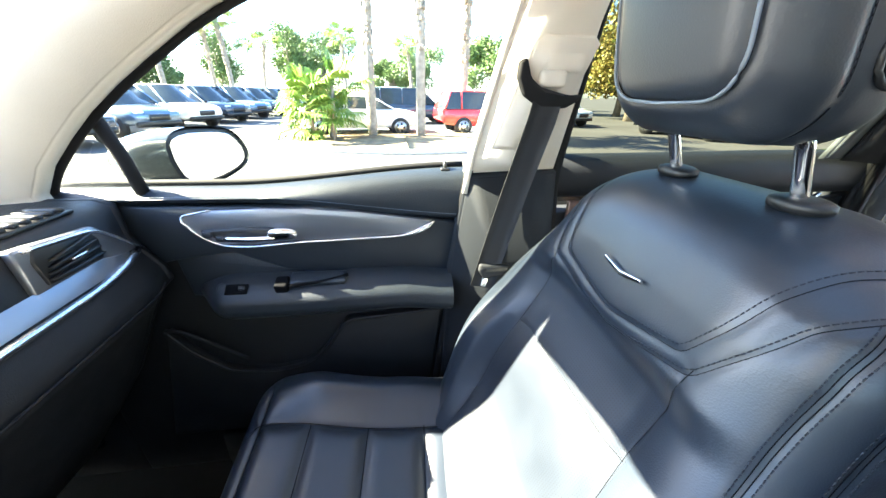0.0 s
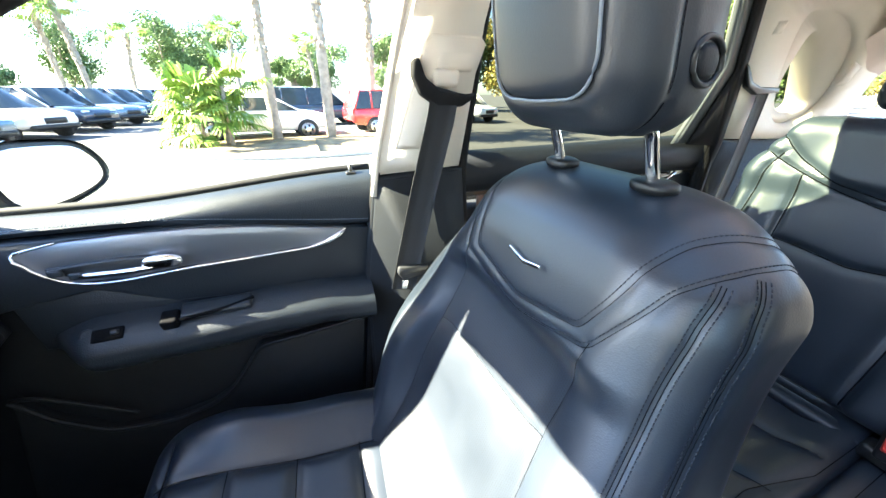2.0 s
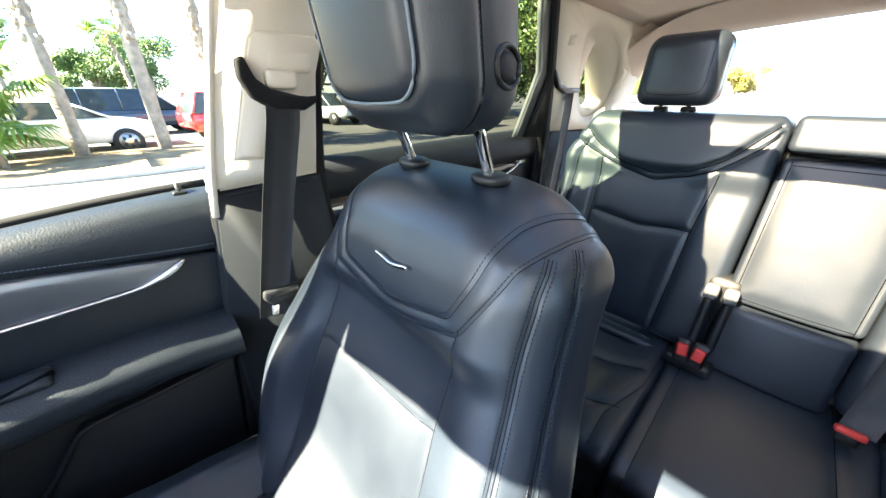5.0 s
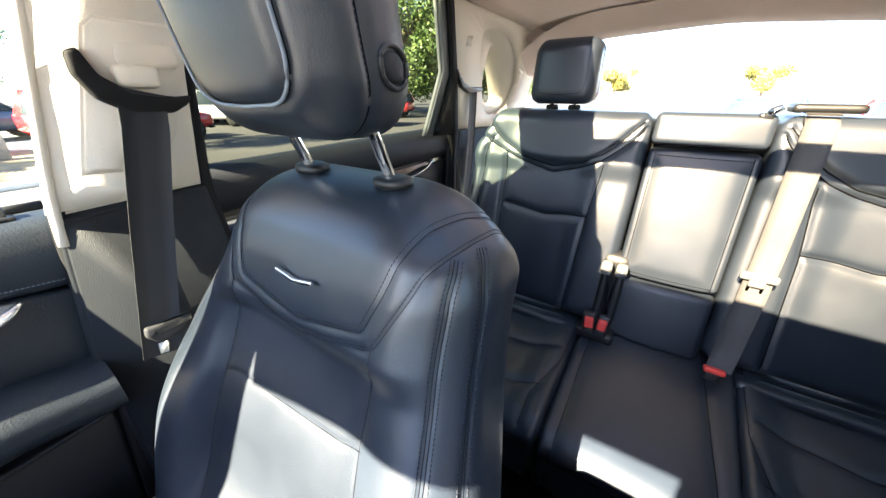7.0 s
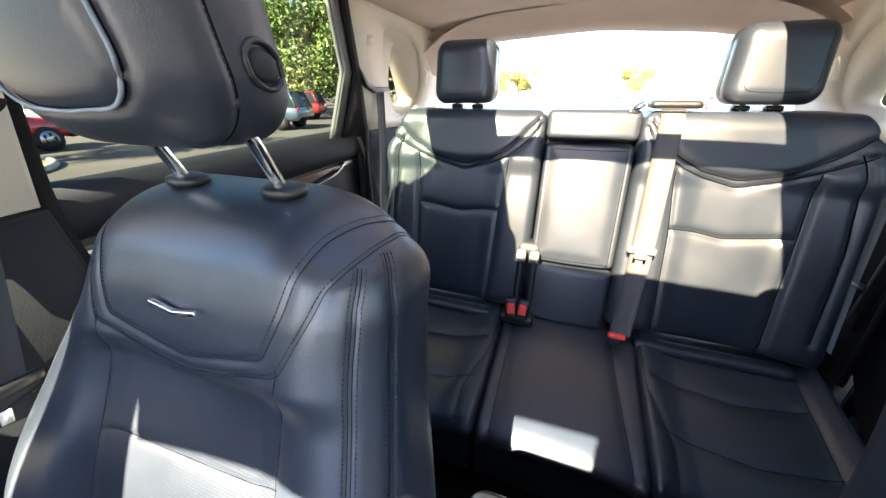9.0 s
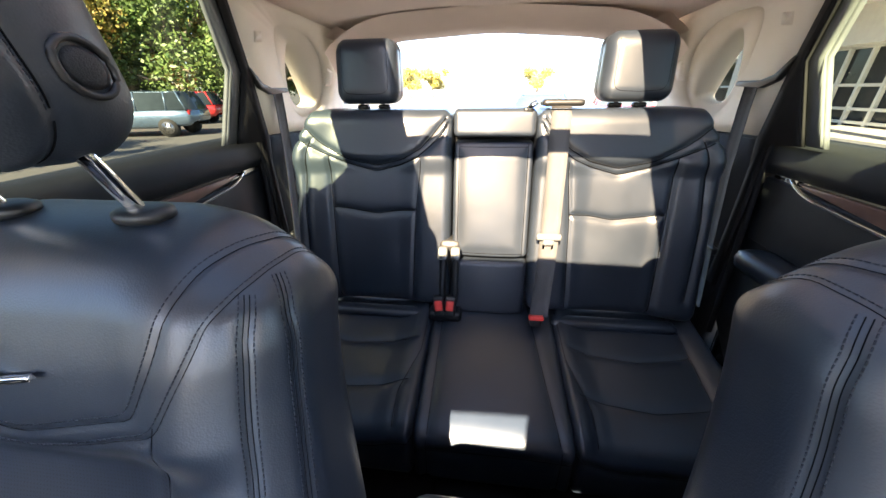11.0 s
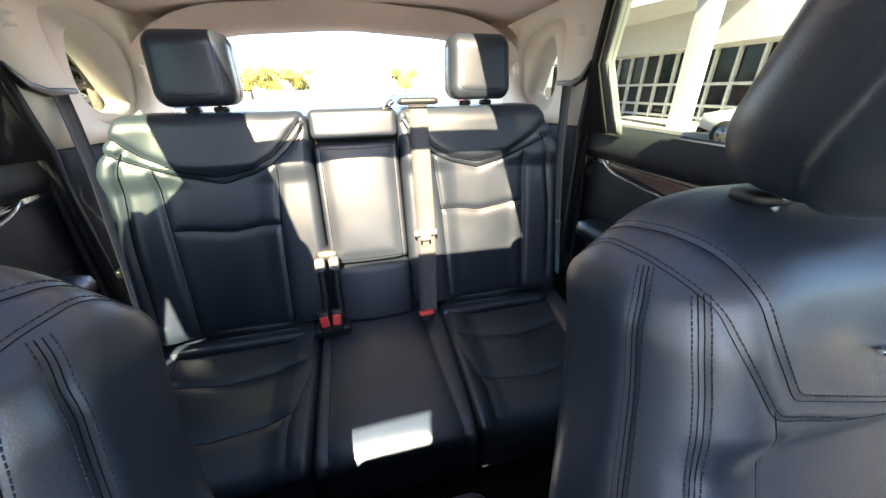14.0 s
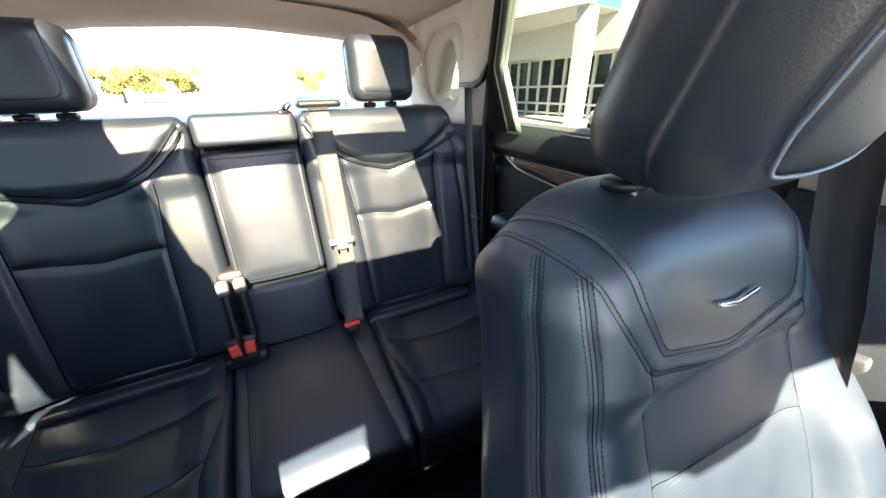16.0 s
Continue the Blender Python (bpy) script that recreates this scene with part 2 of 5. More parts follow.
def tube(points, radius, sides=8, closed=False):
    """A round cord along a polyline."""
    pts = [Vector(p) for p in points]
    verts, faces = [], []
    for i, p in enumerate(pts):
        a, b = pts[max(i - 1, 0)], pts[min(i + 1, len(pts) - 1)]
        if closed:
            a, b = pts[i - 1], pts[(i + 1) % len(pts)]
        d = (b - a).normalized()
        up = Vector((0, 0, 1)) if abs(d.z) < 0.9 else Vector((1, 0, 0))
        s = d.cross(up).normalized()
        t = s.cross(d)
        rr = radius[i] if isinstance(radius, (list, tuple)) else radius
        verts += [p + rr * (math.cos(k * math.tau / sides) * s + math.sin(k * math.tau / sides) * t) for k in range(sides)]
    n = len(pts)
    for i in range(n if closed else n - 1):
        j = (i + 1) % n
        faces += [(i * sides + k, i * sides + (k + 1) % sides, j * sides + (k + 1) % sides, j * sides + k) for k in range(sides)]
    if not closed:
        faces += [tuple(range(sides))[::-1], tuple(range((n - 1) * sides, n * sides))]
    return verts, faces


def joined(pieces):
    """Several pairs of vertices and faces as one."""
    V, F = [], []
    for v, f in pieces:
        b = len(V)
        V += [tuple(p) for p in v]
        F += [tuple(i + b for i in q) for q in f]
    return V, F


def stitches(line, normal_off, length=0.0032, gap=0.0014, radius=0.00045):
    """A row of short thread stitches along a 3D polyline."""
    line = np.asarray(line, float)
    seg = np.linalg.norm(np.diff(line, axis=0), axis=1)
    s = np.r_[0, np.cumsum(seg)]
    out, at = [], 0.0
    while at + length < s[-1]:
        a = np.array([np.interp(at, s, line[:, k]) for k in range(3)]) + normal_off
        b = np.array([np.interp(at + length, s, line[:, k]) for k in range(3)]) + normal_off
        out.append(tube([a, b], radius, 5))
        at += length + gap
    return joined(out)


def prism(poly, x0, x1, bevel=0.004, axis="x", segs=2):
    """A plate: a polygon in the two other axes, given thickness along one axis, with rounded edges."""
    bm = bmesh.new()
    def at(a, b, t):
        return {"x": (t, a, b), "y": (a, t, b), "z": (a, b, t)}[axis]
    lo = [bm.verts.new(at(a, b, x0)) for a, b in poly]
    hi = [bm.verts.new(at(a, b, x1)) for a, b in poly]
    bm.faces.new(lo)
    bm.faces.new(hi)
    n = len(poly)
    for i in range(n):
        bm.faces.new((lo[i], lo[(i + 1) % n], hi[(i + 1) % n], hi[i]))
    bmesh.ops.recalc_face_normals(bm, faces=bm.faces)
    if bevel:
        bmesh.ops.bevel(bm, geom=bm.edges[:], offset=bevel, segments=segs, affect="EDGES", profile=0.5, clamp_overlap=True)
    return bm


def block(center, h, r, step=0.02, turn=None):
    """A rounded box as vertices and faces, placed and turned."""
    V, _, F = rbox(h, r, step)
    if turn is not None:
        V = V @ np.array(turn.to_3x3()).T
    return V + np.asarray(center), F


def sheet(grid):
    """A surface from a grid of points."""
    nu, nv = len(grid), len(grid[0])
    V = [p for row in grid for p in row]
    F = [(i * nv + j, (i + 1) * nv + j, (i + 1) * nv + j + 1, i * nv + j + 1) for i in range(nu - 1) for j in range(nv - 1)]
    return V, F


def shell(grid, thick):
    """A curved panel with thickness: the grid, and the grid moved by the vector thick."""
    a, fa = sheet(grid)
    b, fb = sheet([[tuple(np.add(p, thick)) for p in row] for row in grid])
    nu, nv, n = len(grid), len(grid[0]), len(a)
    rim = [i * nv for i in range(nu)] + [(nu - 1) * nv + j for j in range(1, nv)] + [i * nv + nv - 1 for i in range(nu - 2, -1, -1)] + list(range(nv - 2, 0, -1))
    F = fa + [tuple(i + n for i in f[::-1]) for f in fb]
    F += [(rim[k], rim[(k + 1) % len(rim)], rim[(k + 1) % len(rim)] + n, rim[k] + n) for k in range(len(rim))]
    return list(a) + list(b), F


def mirror_x(geo):
    v, f = geo
    return [(-p[0], p[1], p[2]) for p in v], [tuple(q[::-1]) for q in f]


# ---- front seats ----
SEAT_X = -0.372


def front_seat(outer, label):
    """A front seat; outer is the sign of x on which its wider bolster by the door lies."""
    seat = thing("front_seat", label, "car seat", "front seats")
    zc = 0.93
    SEAM_Z, SEAM_X = [0.66, 0.79, 0.88, 0.945, 1.02, 1.087], [0.086, 0.097, 0.099, 0.0985, 0.105, 0.117]

    def spine(z):
        d = (1.10 - z) / 0.045
        return 0.30 - 0.20 * (1.10 - z) - 0.24 * 0.045 * (np.log1p(np.exp(np.clip(d, -30, 30))) - 0.25)

    def deform(p):
        x, y, z = p[:, 0].copy(), p[:, 1].copy(), p[:, 2] + zc
        front = 1 - sstep(-0.085, 0.03, y)
        wing = sstep(0.075, 0.19, np.abs(x)) * front * (0.12 + 0.88 * (1 - sstep(0.80, 1.16, z)))
        hollow = -0.008 * front * np.exp(-((z - 1.01) / 0.05) ** 2) * (1 - sstep(0.08, 0.13, np.abs(x)))
        yoke = -0.016 * front * sstep(1.03, 1.07, z) * (1 - sstep(0.10, 0.2, np.abs(x))) * (1 - 0.5 * sstep(1.12, 1.2, z))
        wide = 1 + 0.26 * (1 - sstep(0.78, 1.10, z)) - 0.10 * sstep(1.12, 1.22, z)
        z = z - sstep(1.10, 1.21, z) * (0.045 * sstep(-0.005, 0.085, y) + 0.016 * sstep(0.08, 0.2, np.abs(x)))
        yy = spine(z) + y + 0.085 - (0.036 + 0.028 * (1 - sstep(0.75, 1.05, z)) * (x * outer < 0)) * wing - hollow + yoke
        wide = wide * (1 + 0.33 * (x * outer > 0) * (1 - sstep(0.99, 1.18, z)) * sstep(0.64, 0.95, z))
        rim = np.interp(z, SEAM_Z, SEAM_X)
        yy = yy - 0.026 * front * sstep(rim, rim + 0.024, x * outer) * (1 - sstep(0.86, 1.03, z)) * (1 - sstep(0.15, 0.2, np.abs(x)))
        yy = yy + 0.04 * sstep(0.125, 0.205, x * outer) * (1 - sstep(0.72, 0.95, z)) - 0.04 * (1 - sstep(0.69, 0.83, z)) * (1 - sstep(0.08, 0.13, np.abs(x))) * front
        return np.stack([x * wide, yy, z], 1)

    def half(line):
        r = [(x, y, z - zc) for x, y, z in line]
        return [(-x, y, z) for x, y, z in r[::-1]] + r[1:] if abs(r[0][0]) < 1e-6 else r

    def both(line):
        r = [(x, y, z - zc) for x, y, z in line]
        return [r, [(-x, y, z) for x, y, z in r]]

    f = -0.085
    yoke = half([(0, f, 1.070), (0.100, f, 1.090), (0.119, f, 1.130), (0.135, f, 1.166), (0.154, -0.06, 1.197), (0.170, -0.03, 1.206), (0.180, 0.0, 1.202), (0.184, 0.085, 1.198)])
    border = half([(0, f, 1.050), (0.118, f, 1.080), (0.145, f, 1.131), (0.162, -0.08, 1.163), (0.178, -0.063, 1.180), (0.190, -0.035, 1.189), (0.195, 0.01, 1.187), (0.197, 0.085, 1.175)])
    insert = [[(-outer * x, f, z - zc) for x, z in ((0.117, 1.087), (0.1095, 1.04), (0.104, 0.978), (0.108, 0.9), (0.125, 0.66))],
              [(outer * x, f, z - zc) for x, z in zip(SEAM_X[::-1], SEAM_Z[::-1])]]
    if outer < 0:
        inner1 = [(0.183, -0.058, 1.178), (0.177, -0.070, 1.139), (0.177, -0.070, 1.100), (0.1785, -0.069, 1.05), (0.179, -0.068, 1.0), (0.180, -0.066, 0.66)]
        inner2 = [(0.196, -0.032, 1.184), (0.198, -0.043, 1.149), (0.1985, -0.042, 1.11), (0.201, -0.039, 1.06), (0.2015, -0.038, 1.017), (0.202, -0.036, 0.66)]
    else:
        inner1 = [(0.170, -0.070, 1.173), (0.166, -0.0765, 1.140), (0.165, -0.077, 1.096), (0.167, -0.076, 1.059), (0.169, -0.074, 1.02), (0.172, -0.072, 0.66)]
        inner2 = [(0.191, -0.039, 1.184), (0.1945, -0.048, 1.158), (0.1945, -0.0485, 1.12), (0.196, -0.047, 1.083), (0.198, -0.044, 1.046), (0.200, -0.040, 0.998), (0.201, -0.038, 0.66)]
    side1, side2 = both(inner1), both(inner2)
    cross = [[(outer * 0.0985, f, 0.945 - zc), (outer * 0.08, f, 0.950 - zc), (-outer * 0.08, f, 0.958 - zc), (-outer * 0.106, f, 0.968 - zc)]]
    yoke_poly = [(p[0], p[2]) for p in yoke] + [(0.184, 0.4), (-0.184, 0.4)]
    bord_poly = [(p[0], p[2]) for p in border] + [(0.25, 0.4), (-0.25, 0.4)]

    def label_of(c):
        x, y, z = c.T
        lab = np.where((-outer * x < 0.108) & (outer * x < np.interp(z + zc, SEAM_Z, SEAM_X)), np.where(z < 0.958 - zc, 1, 0), np.where(x > 0, 2, 7))
        lab = np.where((np.abs(x) >= 0.15) & (y > -0.040), np.where(x > 0, 3, 8), lab)
        lab = np.where(inside(x, z, bord_poly), 4, lab)
        lab = np.where(inside(x, z, yoke_poly), 5, lab)
        return np.where((y > 0.08), 6, lab)

    def beside(line, d):
        """The line moved sideways within the cover by d."""
        q = snap(dense(line, 0.006), h, r)
        g = np.gradient(q[0], axis=0)
        w = np.cross(g, q[1])
        return q[0] + d * w / np.maximum(np.linalg.norm(w, axis=1, keepdims=True), 1e-9)

    h, r = np.array([0.205, 0.085, 0.285]), np.array([0.075, 0.07, 0.055])
    rows = [beside(yoke, -0.0055)] + [beside(q, d) for q in side1 + side2 for d in (-0.0056, 0.0056)] + [beside(border, -0.004)]
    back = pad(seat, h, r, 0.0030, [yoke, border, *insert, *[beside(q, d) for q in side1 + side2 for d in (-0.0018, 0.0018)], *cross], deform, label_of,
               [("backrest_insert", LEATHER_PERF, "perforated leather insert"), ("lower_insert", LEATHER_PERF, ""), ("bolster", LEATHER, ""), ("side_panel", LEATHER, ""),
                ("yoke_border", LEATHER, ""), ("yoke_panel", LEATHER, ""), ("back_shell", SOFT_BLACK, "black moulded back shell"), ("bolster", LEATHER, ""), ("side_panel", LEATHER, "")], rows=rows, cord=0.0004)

    # badge: a flat winged chevron in a shallow hollow
    bz, by = 1.119, 0.2835
    bm = prism([(-0.032, 0.005), (-0.031, 0.0095), (0.0, 0.0035), (0.031, 0.0095), (0.032, 0.005), (0.0, -0.0025)], 0, 0.005, 0.0010, axis="y")
    badge = part("badge", bm, CHROME, seat, "polished metal winged badge")
    badge.matrix_basis = pose(-0.002, by - 0.006, bz - 0.004, 0, 0, 0)

    # cushion
    def cdeform(p):
        x, y, z = p[:, 0], p[:, 1] - 0.045, p[:, 2] + 0.635
        top = sstep(-0.02, 0.06, p[:, 2])
        z = z + top * (0.038 * sstep(0.14, 0.20, np.abs(x)) * sstep(-0.27, -0.12, y) * (1 - 0.4 * sstep(0.02, 0.16, y))) + 0.03 * (1 - sstep(-0.3, 0.1, y)) - 0.012 * top * np.exp(-(x / 0.1) ** 2)
        return np.stack([x * (1 + 0.14 * sstep(0.0, -0.26, y)), y, z], 1)

    t = 0.085
    cl = [[(s * 0.138, -0.225, t), (s * 0.142, -0.1, t), (s * 0.132, 0.225, t)] for s in (-1, 1)]
    ct = [[(-0.14, y0, t), (0.0, y0 - 0.008, t), (0.14, y0, t)] for y0 in (-0.10, 0.005, 0.11)] + [[(-0.2, -0.195, t), (0, -0.205, t), (0.2, -0.195, t)]]
    pad(seat, (0.252, 0.225, 0.085), (0.06, 0.06, 0.05), 0.0055, cl + ct, cdeform,
        lambda c: np.where(np.abs(c[:, 0]) < 0.138, 0, np.where(c[:, 0] > 0, 1, 2)), [("cushion_insert", LEATHER, "leather cushion with cross seams"), ("cushion_bolster", LEATHER, ""), ("cushion_bolster", LEATHER, "")], puff=0.006, depth=0.004, width=0.005, puff_w=0.014)
    part("seat_base", block((0, -0.03, 0.49), (0.2, 0.2, 0.07), 0.02), HARD_BLACK, seat, "black plastic seat base")
    for s in (-1, 1):
        part("seat_rail", block((s * 0.17, 0.08, 0.385), (0.022, 0.34, 0.028), 0.008), HARD_BLACK, seat)
    part("side_valance", block((-0.252, -0.02, 0.56), (0.018, 0.2, 0.06), 0.012), HARD_BLACK, seat)

    # headrest
    hz = 1.378
    hh, hr = np.array([0.101, 0.064, 0.115]), np.array([0.045, 0.05, 0.055])

    def hdeform(p):
        x, y, z = p.T
        yy = 0.341 + y - 0.165 * (z + 0.1) - 0.012 * (1 - (x / 0.101) ** 2) * (y < 0) + 0.012 * np.clip(-z - 0.04, 0, 1) * 10 * (y < 0) * 0.2
        return np.stack([x - 0.003 * (1 - 0.04 * np.clip(-z, 0, 1) * 5), yy, z + hz], 1)

    panel = [(-0.070, -0.064, 0.1), (-0.070, -0.064, -0.055), (-0.062, -0.064, -0.076), (-0.045, -0.064, -0.086), (0, -0.064, -0.089),
             (0.050, -0.064, -0.086), (0.068, -0.064, -0.076), (0.076, -0.064, -0.055), (0.076, -0.064, 0.1)]
    hs = [[(s * 0.101, -0.012, -0.08), (s * 0.101, -0.012, 0.08)] for s in (-1, 1)]
    hs += [[(-0.101, -0.012, -0.09), (-0.08, -0.012, -0.115), (0.08, -0.012, -0.115), (0.101, -0.012, -0.09)]]
    hp = [(p[0], p[2]) for p in panel]
    rest = pad(seat, hh, hr, 0.0045, [panel] + hs, hdeform,
               lambda c: np.where(inside(c[:, 0], c[:, 2], hp) & (c[:, 1] < 0), 1, np.where(c[:, 1] > -0.012, 2, 0)),
               [("headrest", LEATHER, "padded leather headrest"), ("headrest_front", LEATHER, ""), ("headrest_back", LEATHER, "")], puff=0.003)
    cord = hdeform(snap(dense(panel, 0.006), hh, hr)[0] + np.array([0, -0.0005, 0]))
    part("piping", tube(cord, 0.0015, 8), PIPING, rest[0], "grey-blue piping round the headrest panel")
    part("stitch_row", stitches(hdeform(snap(dense(hs[1], 0.006), hh, hr)[0] + np.array([-0.001, -0.004, 0])), 0), THREAD, rest[0], kind="stuff")
    ring = [(0.1015, 0.016 + 0.0165 * math.cos(a), -0.056 + 0.0165 * math.sin(a)) for a in np.linspace(0, math.tau, 33)[:-1]]
    part("button_ring", tube(hdeform(np.array(ring)), 0.0024, 10, closed=True), HARD_BLACK, rest[0], "round black release button ring")
    V, _, F = rbox((0.004, 0.0125, 0.0125), (0.003, 0.0124, 0.0124), 0.0025)
    part("button", (hdeform(V + np.array([0.1005, 0.016, -0.056])), F), SOFT_BLACK, rest[0], "black push button")
    for s in (-1, 1):
        x = s * 0.068
        part("post", tube([(x, 0.382, 1.19), (x, 0.372, 1.215), (x, 0.352, 1.262), (x, 0.335, 1.30)], 0.0062, 14), CHROME, seat, "chrome headrest post")
        V, _, F = rbox((0.024, 0.019, 0.008), (0.023, 0.0185, 0.006), 0.004)
        part("post_collar", (V + np.array([x, 0.373, 1.2165]), F), HARD_BLACK, seat, "black plastic collar")
    return seat


seat_p = front_seat(-1, "black leather front passenger seat with winged metal badge beside the door")
seat_p.matrix_basis = pose(SEAT_X, 0, 0)
seat_d = front_seat(1, "black leather driver's seat with winged metal badge and lowered headrest")
seat_d.matrix_basis = pose(0.402, 0.280, 0.002, 0, 0, -2.0) @ pose(0, -0.3, 0)
nod = pose(-0.034, -0.010, -0.036) @ pose(0, 0.35, 1.30) @ pose(0, 0, 0, 9) @ pose(0, -0.35, -1.30)
for ob in seat_d.children:                                # the driver's headrest is pushed down and tipped forward
    if ob.name.startswith("headrest") or ob.name.startswith("stitch_row"):
        ob.matrix_basis = nod
    elif ob.name.startswith("post") and not ob.name.startswith("post_collar"):
        ob.location = (0, 0.004, -0.034)


# ---- rear seats ----
def rear_y(z):
    return 0.93 + 0.23 * (np.asarray(z) - 0.74)


def cushion_z(y):
    return 0.668 + 0.17 * (np.asarray(y) - 0.65)


def rear_headrest(seat, x):
    hz, hh, hr = 1.352, np.array([0.083, 0.05, 0.076]), np.array([0.03, 0.032, 0.034])

    def hdeform(p):
        px, y, z = p.T
        return np.stack([x + px * (1 - 0.35 * z), 1.115 + y + 0.12 * z - 0.006 * (1 - (px / 0.083) ** 2) * (y < 0), z + hz], 1)

    panel = [(-0.060, -0.05, 0.06), (-0.060, -0.05, -0.036), (-0.052, -0.05, -0.05), (0, -0.05, -0.054), (0.052, -0.05, -0.05), (0.060, -0.05, -0.036), (0.060, -0.05, 0.06)]
    sides = [[(s * 0.083, 0.0, -0.06), (s * 0.083, 0.0, 0.06)] for s in (-1, 1)]
    hp = [(p[0], p[2]) for p in panel]
    rest = pad(seat, hh, hr, 0.005, [panel] + sides, hdeform, lambda c: np.where(inside(c[:, 0], c[:, 2], hp) & (c[:, 1] < 0), 1, 0),
               [("headrest", LEATHER, "small padded leather headrest"), ("headrest_front", LEATHER, "")], puff=0.0004, puff_w=0.008, depth=0.0006, cord=0.0006)
    for s in (-1, 1):
        part("post", tube([(x + s * 0.03, 1.12, 1.2), (x + s * 0.03, 1.112, 1.3)], 0.005, 10), CHROME, seat, "chrome headrest post")
        V, F = block((x + s * 0.03, 1.12, 1.268), (0.016, 0.013, 0.006), 0.005, 0.005)
        part("post_collar", (V, F), HARD_BLACK, seat)


def rear_seat(side):
    """An outer rear seat; side -1 for the passenger's side, +1 for the driver's."""
    seat = thing("bench_seat", "black leather outer rear seat, half in sunlight" if side > 0 else "black leather outer rear seat in shade beside the door", "car seat", "rear seats")
    xa, xb = 0.107, 0.548
    xm, hx, zc, hz = (xa + xb) / 2, (xb - xa) / 2, 1.0, 0.262

    def deform(p):
        x, y, z = p[:, 0], p[:, 1], p[:, 2] + zc
        front = 1 - sstep(-0.075, 0.03, y)
        out = sstep(0.10, 0.2, x) * front
        hollow = 0.009 * front * (1 - sstep(0.07, 0.13, np.abs(x))) * (1 - sstep(1.12, 1.16, z))
        lip = -0.012 * front * sstep(1.10, 1.15, z)
        xx = xm + x - 0.24 * sstep(1.14, 1.27, z) * np.clip(x, 0, 1)
        return np.stack([side * xx, rear_y(z) + y + 0.075 - 0.02 * out + hollow + lip, z], 1)

    f = -0.075
    c = 0.315 - xm
    top = [(-hx + 0.010, f, 1.252), (0.165 - xm, f, 1.195), (0.190 - xm, f, 1.170), (0.24 - xm, f, 1.142), (c, f, 1.124), (0.39 - xm, f, 1.142), (0.46 - xm, f, 1.178), (hx, f + 0.03, 1.235)]
    top2 = [(-hx + 0.004, f, 1.228), (0.165 - xm, f, 1.176), (0.2 - xm, f, 1.148), (0.25 - xm, f, 1.126), (c, f, 1.108), (0.38 - xm, f, 1.126), (0.45 - xm, f, 1.155), (hx, f + 0.03, 1.2)]
    mid = [(0.205 - xm, f, 1.008), (0.26 - xm, f, 1.004), (c, f, 0.995), (0.38 - xm, f, 1.004), (0.44 - xm, f, 1.012)]
    v1 = [(0.19 - xm, f, 1.14), (0.205 - xm, f, 1.0), (0.215 - xm, f, 0.74)]
    v2 = [(0.445 - xm, f, 1.15), (0.442 - xm, f, 1.0), (0.435 - xm, f, 0.74)]
    v3 = [(0.50 - xm, f, 1.19), (0.515 - xm, f, 1.0), (0.51 - xm, f, 0.8)]
    seams = [[(x, y, z - zc) for x, y, z in s] for s in (top, top2, mid, v1, v2, v3)]
    tp = [(p[0], p[2]) for p in seams[0]] + [(hx + 0.1, 0.4), (-hx - 0.1, 0.4)]
    tp2 = [(p[0], p[2]) for p in seams[1]] + [(hx + 0.1, 0.4), (-hx - 0.1, 0.4)]

    def label_of(q):
        x, y, z = q.T
        lab = np.where((x > 0.205 - xm) & (x < 0.44 - xm), np.where(z < 1.0 - zc, 1, 0), 2)
        lab = np.where(inside(x, z, tp2), 3, lab)
        lab = np.where(inside(x, z, tp), 4, lab)
        return np.where(y > 0.06, 5, lab)

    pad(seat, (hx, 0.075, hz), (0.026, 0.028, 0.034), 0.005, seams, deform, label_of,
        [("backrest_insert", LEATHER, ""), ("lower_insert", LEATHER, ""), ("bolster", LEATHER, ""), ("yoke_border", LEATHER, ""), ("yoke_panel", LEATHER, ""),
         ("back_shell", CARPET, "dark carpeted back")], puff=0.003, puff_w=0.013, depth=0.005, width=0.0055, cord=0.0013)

    xa2, xb2 = (0.152 if side < 0 else 0.184), 0.565
    xm2, hx2 = (xa2 + xb2) / 2, (xb2 - xa2) / 2

    def cdeform(p):
        x, y, z = p[:, 0], p[:, 1] + 0.797, p[:, 2]
        top = sstep(-0.04, 0.05, z)
        zz = cushion_z(y) - 0.075 + z + top * (0.02 * sstep(0.10, 0.18, np.abs(x)) - 0.008)
        return np.stack([side * (x + xm2), y, zz], 1)

    t = 0.075
    cs = [[(-hx2 + 0.045, -0.21, t), (-hx2 + 0.05, -0.12, t), (-hx2 + 0.012, 0.0, t), (-hx2 + 0.005, 0.2, t)], [(0.12, -0.21, t), (0.14, 0.2, t)]]
    cs += [[(-hx2 + 0.03, y0, t), (0.0, y0 - 0.02, t), (0.13, y0, t)] for y0 in (-0.09, 0.04)]
    cs += [[(-hx2, -0.2, 0.03), (hx2, -0.2, 0.03)]]
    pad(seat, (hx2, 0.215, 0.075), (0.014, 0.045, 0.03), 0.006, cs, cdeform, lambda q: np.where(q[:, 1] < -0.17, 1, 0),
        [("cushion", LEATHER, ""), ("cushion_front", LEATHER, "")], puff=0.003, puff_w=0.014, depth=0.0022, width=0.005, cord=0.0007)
    V, F = block((side * (0.335 + (0.012 if side > 0 else 0)), 0.932, 0.712), (0.166 if side > 0 else 0.18, 0.022, 0.013), 0.012, 0.012)
    part("base_roll", (V, F), LEATHER, seat, "padded roll at the foot of the backrest")
    rear_headrest(seat, side * 0.335)
    return seat


